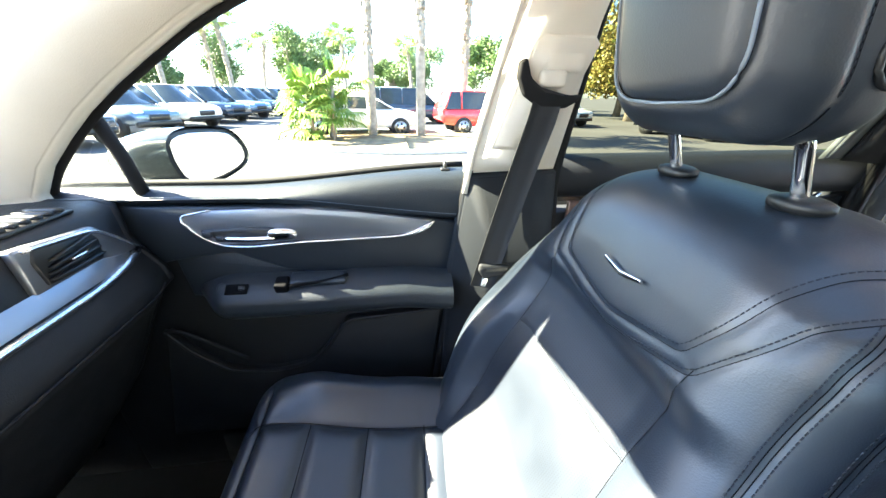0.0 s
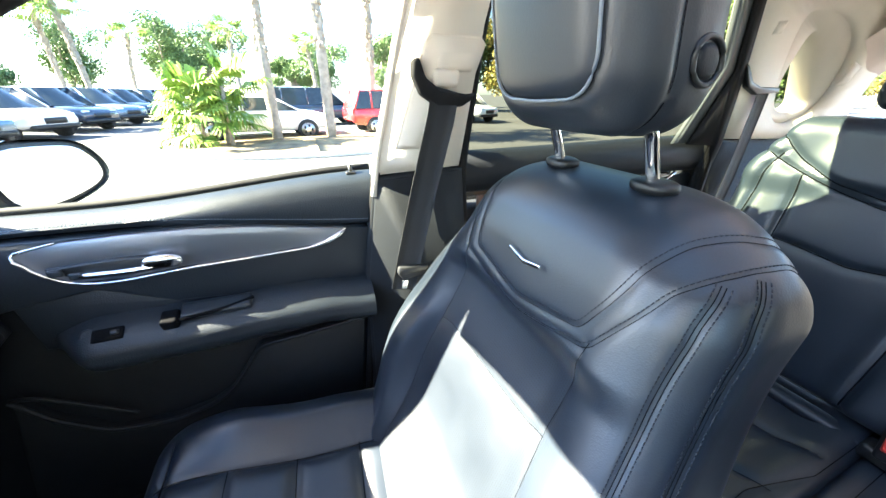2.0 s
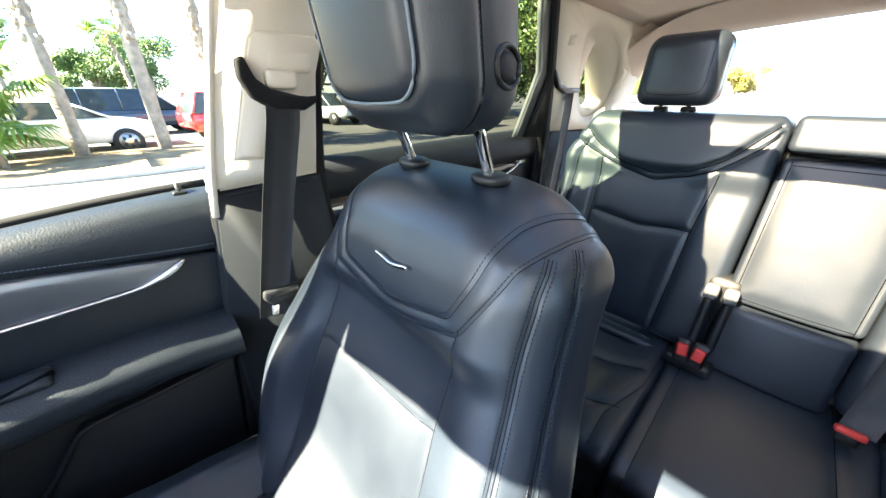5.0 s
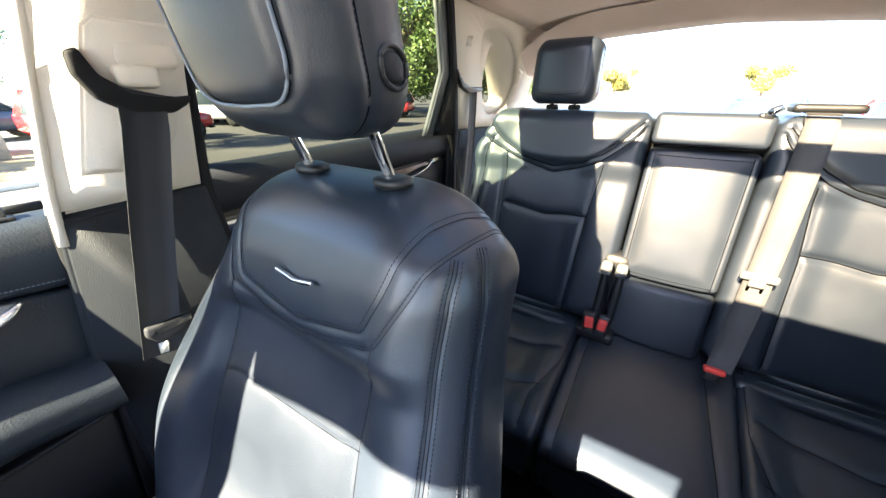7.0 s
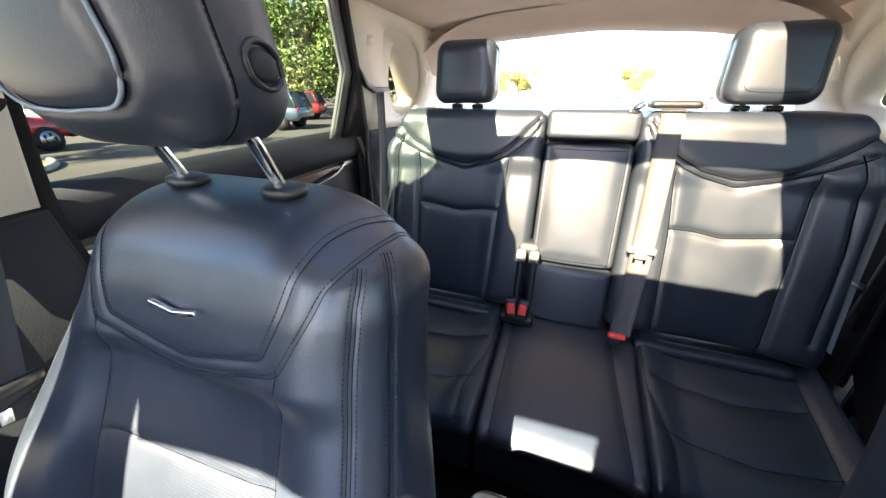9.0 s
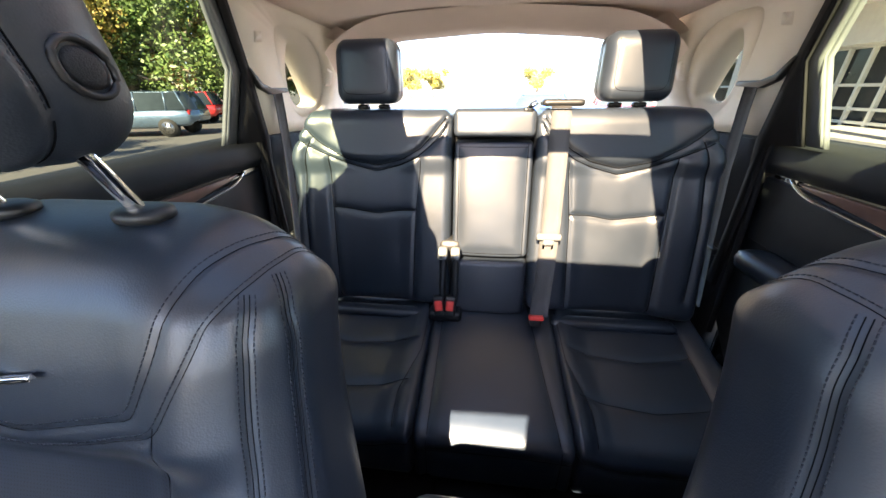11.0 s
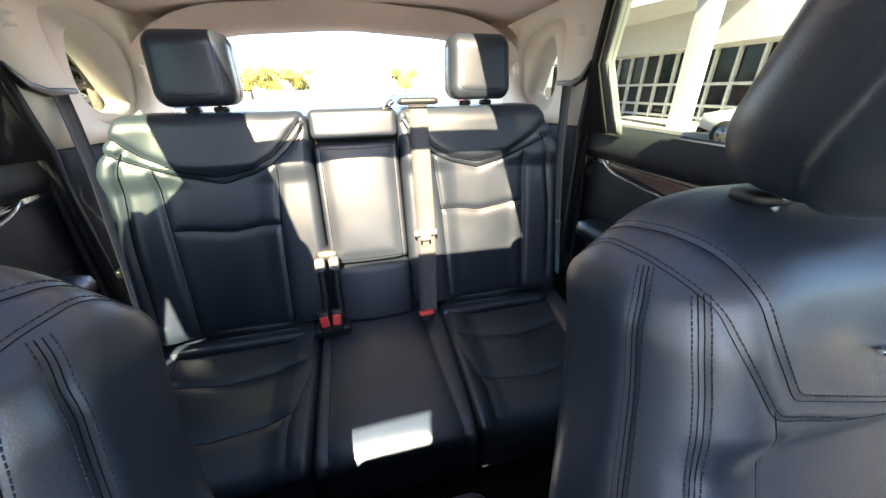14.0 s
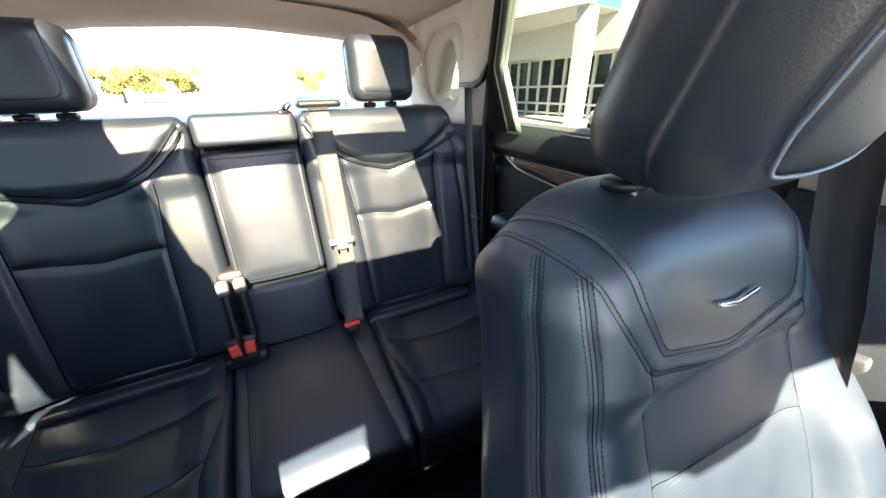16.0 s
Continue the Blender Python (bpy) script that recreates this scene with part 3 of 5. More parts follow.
rear_seat(-1)
rear_seat(1)

mid = thing("rear_middle_seat", "black leather middle rear seat with folded armrest in sunlight", "car seat", "rear seats")
for name, z0, z1, dy, lab in (("top_pad", 1.197, 1.264, -0.002, ""), ("armrest", 0.888, 1.187, -0.002, "folded leather armrest"), ("lower_pad", 0.725, 0.879, 0.004, "")):
    hzm = (z1 - z0) / 2

    def mdeform(p, z0=z0, hzm=hzm, dy=dy):
        z = p[:, 2] + z0 + hzm
        return np.stack([p[:, 0], rear_y(z) + p[:, 1] + 0.07 + dy - 0.006 * (1 - (p[:, 0] / 0.1) ** 2), z], 1)

    hm = (0.103 if name == "armrest" else 0.105, 0.07, hzm)
    f = -0.07
    lines = [[(-0.088, f, -hzm + 0.012), (0.088, f, -hzm + 0.012)], [(-0.086, f, hzm - 0.012), (0.086, f, hzm - 0.012)],
             [(-0.088, f, -hzm), (-0.088, f, hzm)], [(0.088, f, -hzm), (0.088, f, hzm)]] if name == "armrest" else []
    pad(mid, hm, (0.012, 0.014, min(0.014, hzm * 0.5)), 0.005, lines, mdeform, None, [(name, LEATHER, lab)], puff=0.004, puff_w=0.015)
part("backing", block((0.004, 1.115, 0.985), (0.19, 0.03, 0.25), 0.01, 0.05), CARPET, mid)


def cendeform(p):
    y = p[:, 1] + 0.795
    return np.stack([p[:, 0] + 0.018, y, cushion_z(y) - 0.075 + p[:, 2] + 0.010 * sstep(-0.02, 0.05, p[:, 2]) * (1 - (p[:, 0] / 0.17) ** 2)], 1)


t = 0.075
cen = [[(-0.138, -0.215, t), (-0.142, 0.2, t)], [(0.138, -0.215, t), (0.122, -0.05, t), (0.1, 0.2, t)], [(-0.17, -0.205, 0.03), (0.17, -0.205, 0.03)],
       [(-0.14, -0.215, 0.06), (-0.14, -0.215, -0.06)], [(0.14, -0.215, 0.06), (0.14, -0.215, -0.06)]]
pad(mid, (0.172, 0.215, 0.075), (0.014, 0.045, 0.03), 0.006, cen, cendeform, lambda q: np.where(q[:, 0] > 0.12, 1, np.where(q[:, 0] < -0.14, 2, 0)),
    [("cushion", LEATHER, ""), ("cushion_strip", LEATHER, ""), ("cushion_edge", LEATHER, "")], puff=0.003, puff_w=0.014, depth=0.0022, width=0.005, cord=0.0007)
part("cushion_base", block((0.0, 0.86, 0.48), (0.56, 0.13, 0.11), 0.02, 0.05), CARPET, mid, "black plastic seat base")


# ---- belts ----
def strap(points, width_dir, width=0.046, thick=0.0014):
    """A flat webbing band along a line of points."""
    w = np.asarray(width_dir, float)
    pts = np.asarray(points, float)
    grid = []
    for i, p in enumerate(pts):
        ww = w[i] if w.ndim > 1 else w
        grid.append([p - ww * width / 2, p - ww * width / 6, p + ww * width / 6, p + ww * width / 2])
    d = pts[-1] - pts[0]
    ww = w[0] if w.ndim > 1 else w
    n = np.cross(d, ww)
    n = n / np.linalg.norm(n) * thick
    return shell(grid, tuple(n))


def side_belt_front(side):
    belt = thing("seat_belt", "dark grey front seat belt hanging from the pillar guide", "seat belt", "seat belts")
    s = side
    top = (s * 0.640, 0.296, 1.296)
    hang = [(0.640, 0.284, 1.305), (0.640, 0.276, 1.26), (0.650, 0.248, 1.14), (0.655, 0.216, 1.0), (0.655, 0.20, 0.93)] if s < 0 else [(0.636, 0.296, 1.305), (0.625, 0.288, 1.24), (0.605, 0.262, 1.15), (0.60, 0.235, 1.06), (0.61, 0.21, 0.93)]
    part("webbing", strap([(s * a, b, c) for a, b, c in hang], (0, 0.97, -0.22), 0.05), BELT, belt)
    guide = prism([(0.228, 1.345), (0.240, 1.350), (0.250, 1.322), (0.275, 1.304), (0.322, 1.298), (0.340, 1.300), (0.334, 1.289), (0.314, 1.278), (0.27, 1.278), (0.240, 1.296), (0.227, 1.322)], s * 0.652, s * 0.638, 0.004)
    part("guide", guide, RUBBER, belt, "black plastic belt guide")
    part("guide_bolt", block((s * 0.650, 0.288, 1.322), (0.010, 0.024, 0.014), 0.008, 0.008), CREAM, belt, "cream belt bolt cover")
    part("tongue", prism([(0.188, 0.972), (0.191, 0.987), (0.246, 0.979), (0.247, 0.962), (0.20, 0.955)], s * 0.645, s * 0.664, 0.004), BELT, belt, "black belt tongue")
    part("tongue_blade", prism([(0.198, 0.952), (0.212, 0.950), (0.208, 0.93), (0.196, 0.932)], s * 0.653, s * 0.656, 0.001), CHROME, belt, "metal tongue blade")
    part("belt_stop", block((s * 0.65, 0.225, 0.975), (0.006, 0.028, 0.009), 0.005, 0.006), HARD_BLACK, belt)


side_belt_front(-1)
side_belt_front(1)


def side_belt_rear(side):
    s = side
    belt = thing("seat_belt", "dark grey rear seat belt hanging from the pillar guide", "seat belt", "seat belts")
    part("webbing", strap([(s * 0.652, 1.180, 1.316), (s * 0.652, 1.178, 1.25), (s * 0.650, 1.165, 1.1), (s * 0.63, 1.10, 0.9), (s * 0.6, 1.02, 0.74)], (0, 0.99, -0.1), 0.048), BELT, belt)
    part("guide", prism([(1.052, 1.366), (1.062, 1.368), (1.10, 1.332), (1.14, 1.320), (1.222, 1.320), (1.226, 1.308), (1.135, 1.302), (1.09, 1.318)], s * 0.656, s * 0.640, 0.003), HARD_BLACK, belt, "black belt guide slot")
    part("tongue", block((s * 0.635, 1.09, 0.885), (0.008, 0.026, 0.012), 0.005, 0.008), HARD_BLACK, belt)


side_belt_rear(-1)
side_belt_rear(1)

cb = thing("seat_belt", "grey middle seat belt fastened across the rear backrest", "seat belt", "seat belts")
zs = [1.262, 1.25, 1.2, 1.1, 1.0, 0.9, 0.8, 0.745]
xs = [0.158, 0.157, 0.156, 0.155, 0.154, 0.150, 0.145, 0.142]
part("webbing", strap([(x, float(rear_y(z)) - 0.028 - (0.0 if z < 1.24 else -0.02 * (z > 1.255)), z) for x, z in zip(xs, zs)], (1, 0, 0), 0.047), BELT_GREY, cb)
part("webbing_top", strap([(0.158, 1.03, 1.266), (0.158, 1.06, 1.272), (0.158, 1.12, 1.272)], (1, 0, 0), 0.047), BELT_GREY, cb)
part("exit_slot", block((0.165, 1.075, 1.276), (0.05, 0.03, 0.008), 0.006, 0.008), HARD_BLACK, cb, "black belt exit bezel")
ty = float(rear_y(0.955)) - 0.034
part("tongue", block((0.150, ty, 0.964), (0.031, 0.006, 0.0085), 0.005, 0.004), CHANNEL, cb, "grey plastic belt tongue bar")
part("tongue_head", block((0.150, ty, 0.951), (0.014, 0.005, 0.010), 0.004, 0.005), CHANNEL, cb)
for name, c, hs in (("blade_side", (0.139, ty, 0.932), (0.003, 0.0012, 0.014)), ("blade_side", (0.161, ty, 0.932), (0.003, 0.0012, 0.014)), ("blade_end", (0.150, ty, 0.919), (0.0078, 0.0012, 0.0035)), ("blade_top", (0.150, ty, 0.941), (0.0078, 0.0012, 0.003))):
    part(name, block(c, hs, 0.001, 0.004), CHROME, cb, "bright metal blade with square hole")
lever = thing("release_lever", "small chrome release lever on top of the rear backrest", "release lever")
part("lever_arm", tube([(0.080, 1.052, 1.262), (0.088, 1.046, 1.270), (0.100, 1.040, 1.279)], [0.006, 0.0075, 0.005], 10), CHROME, lever)
part("lever_base", block((0.082, 1.056, 1.260), (0.012, 0.010, 0.006), 0.004, 0.004), HARD_BLACK, lever)


def buckle(x, y, z, label, tall=0.05, lean=0.0, red_up=True):
    b = thing("belt_buckle", label, "belt buckle", "rear belt buckles")
    turn = Euler((radians(-16), radians(lean), 0)).to_matrix()
    part("housing", block((x, y, z), (0.016, 0.012, tall / 2), 0.006, 0.006, turn), HARD_BLACK, b)
    part("button", block((x, y - 0.013, z + 0.008) if red_up else (x, y - 0.003, z + tall / 2), (0.011, 0.004, 0.015) if red_up else (0.02, 0.009, 0.006), 0.003, 0.004, turn), RED_BTN, b, "red release button")
    return b


buckle(-0.132, 0.905, 0.760, "black belt buckle with red button upright in the seat gap", 0.06, -8)
buckle(-0.101, 0.905, 0.762, "black belt buckle with red button upright in the seat gap", 0.06, 5)
buckle(0.133, 0.892, 0.738, "belt buckle with red button fastened in the cushion gap", 0.026, 0, False)
seatgap = thing("seat_release", "black plastic strap holders with grey caps between rear backrests", "seat release")
tilt = Euler((radians(-13), 0, 0)).to_matrix()
for x, xo in ((-0.124, -0.146), (-0.090, -0.068)):
    part("holder", block((x, 0.938, 0.838), (0.009, 0.016, 0.072), 0.005, 0.01, tilt), HARD_BLACK, seatgap)
    part("cap", block((x, 0.945, 0.906), (0.0125, 0.014, 0.017), 0.007, 0.005, tilt), CHANNEL, seatgap, "grey rounded cap")
    s_ = -1 if xo < x else 1
    part("bezel_side", prism([(xo - s_ * 0.010, 0.884), (xo + s_ * 0.006, 0.868), (xo + s_ * 0.016, 0.735), (xo - s_ * 0.006, 0.730)], 0.905, 0.945, 0.005, axis="y"), SOFT_BLACK, seatgap, "black plastic bezel side").rotation_euler = (radians(-6), 0, 0)
part("foot", block((-0.116, 0.915, 0.728), (0.046, 0.022, 0.014), 0.008, 0.008), HARD_BLACK, seatgap)
part("recess", block((-0.107, 0.996, 0.85), (0.040, 0.03, 0.085), 0.02, 0.02), HARD_BLACK, seatgap, "black recess")


# ---- cabin shell ----
def wall_x(z):
    """Half width of the inner side trim at a height."""
    return 0.70 - 0.25 * max(0.0, z - 1.15)


def leaning(poly, side, thick, inner=wall_x, cut=6):
    """A side plate in the (y, z) plane that leans inwards with height."""
    pts = []
    for (a, b), (c, d) in zip(poly, poly[1:] + poly[:1]):
        pts += [(a + (c - a) * k / cut, b + (d - b) * k / cut) for k in range(cut)]
    bm = bmesh.new()
    lo = [bm.verts.new((side * inner(z), y, z)) for y, z in pts]
    hi = [bm.verts.new((side * (inner(z) + thick), y, z)) for y, z in pts]
    bm.faces.new(lo)
    bm.faces.new(hi)
    n = len(pts)
    rim = [bm.faces.new((lo[i], lo[(i + 1) % n], hi[(i + 1) % n], hi[i])) for i in range(n)]
    bmesh.ops.recalc_face_normals(bm, faces=bm.faces)
    edges = {e for v in lo for e in v.link_edges if e.other_vert(v) in lo}
    bmesh.ops.bevel(bm, geom=list(edges), offset=min(0.006, thick * 0.4), segments=3, affect="EDGES", clamp_overlap=True)
    return bm


def frame_plate(outer, inner, side, thick, depth_in=0.0, wall=wall_x):
    """A side plate with an opening: rims of equal count joined by quads; the opening's rim lies deeper."""
    n = len(outer)
    V, F = [], []
    for ring, dx in ((outer, thick), (outer, 0.0), (inner, 0.0), (inner, thick + depth_in)):
        V += [(side * (wall(z) + dx), y, z) for y, z in ring]
    for k in range(3):
        F += [(k * n + i, k * n + (i + 1) % n, (k + 1) * n + (i + 1) % n, (k + 1) * n + i) for i in range(n)]
    return V, F


floor = part("floor", block((0, 0.6, 0.33), (0.78, 1.9, 0.03), 0.01, 0.2), CARPET, None)
tagged(floor, "black carpeted car floor", "floor", kind="structure")
tunnel = part("floor_tunnel", block((0, 0.3, 0.4), (0.11, 0.9, 0.07), 0.04, 0.05), CARPET, None)
tagged(tunnel, "black carpeted centre tunnel", "floor", kind="structure")

# Unseen console, sized to keep sun off the tunnel and the cushion's foot.
console = thing("centre_console", "unseen black centre console with padded armrest lid, added to block sun between the front seats", "centre console")
part("console_body", prism([(-0.44, 0.36), (0.40, 0.36), (0.41, 0.60), (0.405, 0.745), (-0.05, 0.755), (-0.20, 0.74), (-0.42, 0.80)], -0.118, 0.142, 0.015), SOFT_BLACK, console)
V, F = block((0.012, 0.20, 0.772), (0.122, 0.215, 0.026), (0.03, 0.03, 0.022), 0.012)
part("armrest_lid", (V, F), LEATHER, console, "padded leather armrest lid")

# roof and headliner with the two openings of the glass roof
OPEN = ((-0.322, 0.278, 0.07, 0.492), (-0.322, 0.278, 0.533, 0.94))


def rounded(poly):
    """A polygon with its corners cut twice: four points for each corner."""
    for _ in range(2):
        poly = [(a[0] + (b[0] - a[0]) * k, a[1] + (b[1] - a[1]) * k) for a, b in zip(poly, poly[1:] + poly[:1]) for k in (0.25, 0.75)]
    return poly


def even(poly):
    """A polygon with each side in four steps."""
    return [(a[0] + (b[0] - a[0]) * k / 4, a[1] + (b[1] - a[1]) * k / 4) for a, b in zip(poly, poly[1:] + poly[:1]) for k in range(4)]


def roof_z(x, y):
    crown = 1.572 - 0.055 * (abs(x) / 0.62) ** 3 - 0.05 * max(0.0, -y) ** 2 * 1.2 - 0.03 * max(0.0, y - 1.0) ** 2
    return crown


gx = sorted({round(v, 3) for v in [*np.linspace(-0.60, 0.60, 25), -0.322, 0.278]})
gy = sorted({round(v, 3) for v in [*np.linspace(-0.45, 1.62, 36), 0.07, 0.492, 0.533, 0.94]})
bm = bmesh.new()
# Left rim pulled in to admit sun; front rim bulged to shade driver's seat.
low = {(i, j): bm.verts.new((x + 0.68 * max(0.0, -0.45 - x) * float(sstep(0.40, 0.47, y) * (1 - sstep(0.76, 0.84, y))), y - (0.015 + 0.085 * float(sstep(0.10, 0.22, x) * (1 - sstep(0.31, 0.42, x)))) * (1 if y < -0.43 else 0), roof_z(x, y))) for i, x in enumerate(gx) for j, y in enumerate(gy)}
for i in range(len(gx) - 1):
    for j in range(len(gy) - 1):
        x, y = (gx[i] + gx[i + 1]) / 2, (gy[j] + gy[j + 1]) / 2
        if not any(a < x < b and c < y < d for a, b, c, d in OPEN):
            bm.faces.new((low[i, j], low[i, j + 1], low[i + 1, j + 1], low[i + 1, j]))
for v in [v for v in bm.verts if not v.link_faces]:
    bm.verts.remove(v)
ext = bmesh.ops.extrude_face_region(bm, geom=bm.faces[:])
bmesh.ops.translate(bm, verts=[e for e in ext["geom"] if isinstance(e, bmesh.types.BMVert)], vec=(0, 0, 0.03))
bmesh.ops.recalc_face_normals(bm, faces=bm.faces)
ceiling = part("ceiling", bm, HEADLINER, None)
tagged(ceiling, "cream woven headliner with glass roof openings", "headliner", kind="structure")

# rear header over the tailgate opening, an arch that drops into the rear pillars
arch_i = [(-0.70, 1.28), (-0.655, 1.37), (-0.56, 1.45), (-0.43, 1.495), (0, 1.517), (0.43, 1.487), (0.56, 1.44), (0.655, 1.36), (0.70, 1.28)]
ai = dense([(x, 0, z) for x, z in arch_i], 0.05)
grid = [[(a[0], 1.50, a[2] + 0.052) for a in ai], [(a[0], 1.555, a[2] + 0.034) for a in ai], [(a[0], 1.60, a[2] + 0.014) for a in ai], [(a[0], 1.625, a[2] + 0.004) for a in ai], [(a[0], 1.65, a[2]) for a in ai], [(a[0], 1.73, a[2] - 0.004) for a in ai], [(a[0], 1.76, a[2] + 0.01) for a in ai], [(a[0], 1.76, a[2] + 0.08) for a in ai], [(a[0], 1.50, a[2] + 0.09) for a in ai]]
rh = part("trim_rear_header", sheet(grid), HEADLINER, None)
tagged(rh, "cream rear header trim over the open tailgate", "trim", kind="structure")

for s, who in ((-1, "passenger"), (1, "driver")):
    # B pillar
    bp = thing("pillar_trim", "cream and black middle pillar trim with belt slot", "pillar trim", "pillar trims")
    part("upper_trim", leaning([(0.163, 1.158), (0.340, 1.166), (0.352, 1.40), (0.362, 1.47), (0.378, 1.56), (0.262, 1.56), (0.212, 1.40)], s, 0.03), CREAM, bp, "cream upper pillar trim")
    part("raised_panel", leaning([(0.205, 1.206), (0.30, 1.204), (0.322, 1.25), (0.356, 1.372), (0.345, 1.382), (0.262, 1.382), (0.25, 1.372), (0.225, 1.28)], s, 0.01, lambda z: wall_x(z) - 0.006), CREAM, bp, "raised cream panel")
    part("adjuster", block((s * 0.655, 0.305, 1.348), (0.014, 0.036, 0.018), 0.012, 0.008), CREAM, bp, "cream belt height adjuster")
    part("lower_trim", leaning([(0.12, 0.42), (0.42, 0.42), (0.345, 1.162), (0.165, 1.154), (0.135, 0.95)], s, 0.09, lambda z: wall_x(z) - 0.004), SOFT_BLACK, bp, "black lower pillar trim")
    part("seal", tube(dense([(s * 0.715, 0.10, 0.5), (s * 0.715, 0.145, 0.9), (s * 0.712, 0.168, 1.15), (s * 0.655, 0.222, 1.41), (s * 0.62, 0.255, 1.54)], 0.03), 0.009, 8), RUBBER, bp, "black rubber door seal")
    part("seal_rear", tube(dense([(s * 0.715, 0.42, 0.5), (s * 0.712, 0.350, 1.15), (s * 0.665, 0.360, 1.41), (s * 0.63, 0.376, 1.54)], 0.03), 0.009, 8), RUBBER, bp)
    part("edge_strip", tube(dense([(s * 0.70, 0.163, 1.12), (s * 0.70, 0.166, 1.16), (s * 0.64, 0.216, 1.41), (s * 0.61, 0.247, 1.54)], 0.03), 0.006, 8), CREAM, bp)
    # A pillar
    ap = thing("pillar_trim", "cream windscreen pillar trim", "pillar trim", "pillar trims")
    part("trim_face", leaning([(-0.566, 1.10), (-0.566, 1.126), (-0.528, 1.175), (-0.479, 1.219), (-0.429, 1.260), (-0.375, 1.298), (-0.320, 1.333), (-0.243, 1.379), (-0.206, 1.398), (-0.055, 1.462), (0.30, 1.53), (0.30, 1.60),
                               (-0.30, 1.60), (-0.62, 1.42), (-1.02, 1.07)], s, 0.03, lambda z: 0.698 - 0.22 * max(0, z - 1.1)), CREAM, ap)
    rail = [(0.735, -0.60, 1.085), (0.731, -0.601, 1.116), (0.718, -0.561, 1.168), (0.706, -0.509, 1.215), (0.695, -0.456, 1.258), (0.685, -0.399, 1.298), (0.676, -0.341, 1.335), (0.663, -0.259, 1.384), (0.658, -0.220, 1.404), (0.632, -0.05, 1.474), (0.61, 0.26, 1.53)]
    part("seal", tube(dense([(s * x, y, z) for x, y, z in rail], 0.02), 0.0095, 8), RUBBER, ap, "black rubber door seal")
    part("seal_lip", tube(dense([(s * (x + 0.012), y + 0.013, z - 0.008) for x, y, z in rail[:-1]], 0.02), 0.0075, 8), RUBBER, ap)
    part("headliner_joint", tube(dense([(s * 0.645, -0.235, 1.398), (s * 0.632, -0.285, 1.408), (s * 0.622, -0.34, 1.432), (s * 0.612, -0.38, 1.47)], 0.015), 0.0016, 6), CHANNEL, ap, "fine joint between pillar trim and headliner")
    # C pillar and rear quarter
    cp = thing("pillar_trim", "cream rear quarter trim round the small triangular window", "pillar trim", "pillar trims")
    outer = [(1.13, 1.19), (1.045, 1.36), (0.93, 1.57), (1.25, 1.57), (1.50, 1.57), (1.69, 1.55), (1.74, 1.19), (1.40, 1.18)]
    win = [(1.315, 1.262), (1.262, 1.33), (1.25, 1.43), (1.275, 1.455), (1.351, 1.410), (1.442, 1.316), (1.484, 1.272), (1.42, 1.254)]
    bez = [(1.31, 1.232), (1.225, 1.33), (1.165, 1.455), (1.19, 1.486), (1.36, 1.486), (1.50, 1.42), (1.54, 1.27), (1.42, 1.222)]
    outer, bez, win = even(outer), rounded(bez), rounded(win)
    part("quarter_trim", frame_plate(outer, bez, s, 0.05), CREAM, cp)
    part("window_reveal", frame_plate(bez, win, s, 0.0, 0.06, lambda z: wall_x(z) + 0.012), CREAM, cp)
    part("lower_trim", leaning([(1.10, 0.4), (1.75, 0.4), (1.745, 1.185), (1.40, 1.176), (1.137, 1.186)], s, 0.06), SOFT_BLACK, cp, "dark lower quarter trim")
    part("front_seal", tube(dense([(s * 0.715, 1.08, 0.6), (s * 0.712, 1.125, 1.18), (s * 0.65, 1.008, 1.42), (s * 0.612, 0.925, 1.56)], 0.03), 0.008, 8), RUBBER, cp, "black rubber door seal")
    part("airbag_mark", leaning([(1.085, 1.425), (1.12, 1.43), (1.118, 1.455), (1.085, 1.452)], s, 0.004, lambda z: wall_x(z) - 0.002), CREAM, cp)
    part("speaker_cover", leaning([(1.52, 1.33), (1.57, 1.33), (1.58, 1.38), (1.53, 1.39)], s, 0.004, lambda z: wall_x(z) - 0.003), CREAM, cp)
    qg = part("window_glass", sheet([[(s * (wall_x(z) + 0.075), y, z) for y, z in ((1.20, 1.22), (1.20, 1.48))], [(s * (wall_x(z) + 0.075), y, z) for y, z in ((1.52, 1.22), (1.52, 1.48))]]), PRIVACY, cp, "dark tinted glass")

# outer skin that closes the body
skin = thing("car_body", "black painted car body shell around the cabin", "car body", kind="structure")
for s in (-1, 1):
    part("rocker", block((s * 0.86, 0.6, 0.40), (0.06, 1.3, 0.14), 0.03, 0.1), PAINT_BLACK, skin)
    part("quarter_panel", prism([(1.14, 0.42), (1.95, 0.5), (1.95, 1.0), (1.75, 1.2), (1.14, 1.17)], s * 0.78, s * 0.92, 0.02), PAINT_BLACK, skin)
    part("front_wing", prism([(-2.0, 0.5), (-0.72, 0.45), (-0.72, 1.06), (-1.2, 1.02), (-2.0, 0.86)], s * 0.72, s * 0.92, 0.03), PAINT_BLACK, skin)
part("bonnet", shell([[(x, y, 1.03 + 0.04 * (1 - (x / 0.8) ** 2) - 0.12 * max(0, -y - 1.2)) for x in np.linspace(-0.75, 0.75, 9)] for y in np.linspace(-2.1, -0.98, 9)], (0, 0, -0.02)), PAINT_BLACK, skin)
for s in (-1, 1):
    part("kick_panel", block((s * 0.755, -0.84, 0.7), (0.02, 0.2, 0.4), 0.01, 0.1), CARPET, skin)
    part("sill_panel", block((s * 0.745, 0.35, 0.40), (0.035, 0.8, 0.09), 0.02, 0.1), HARD_BLACK, skin)
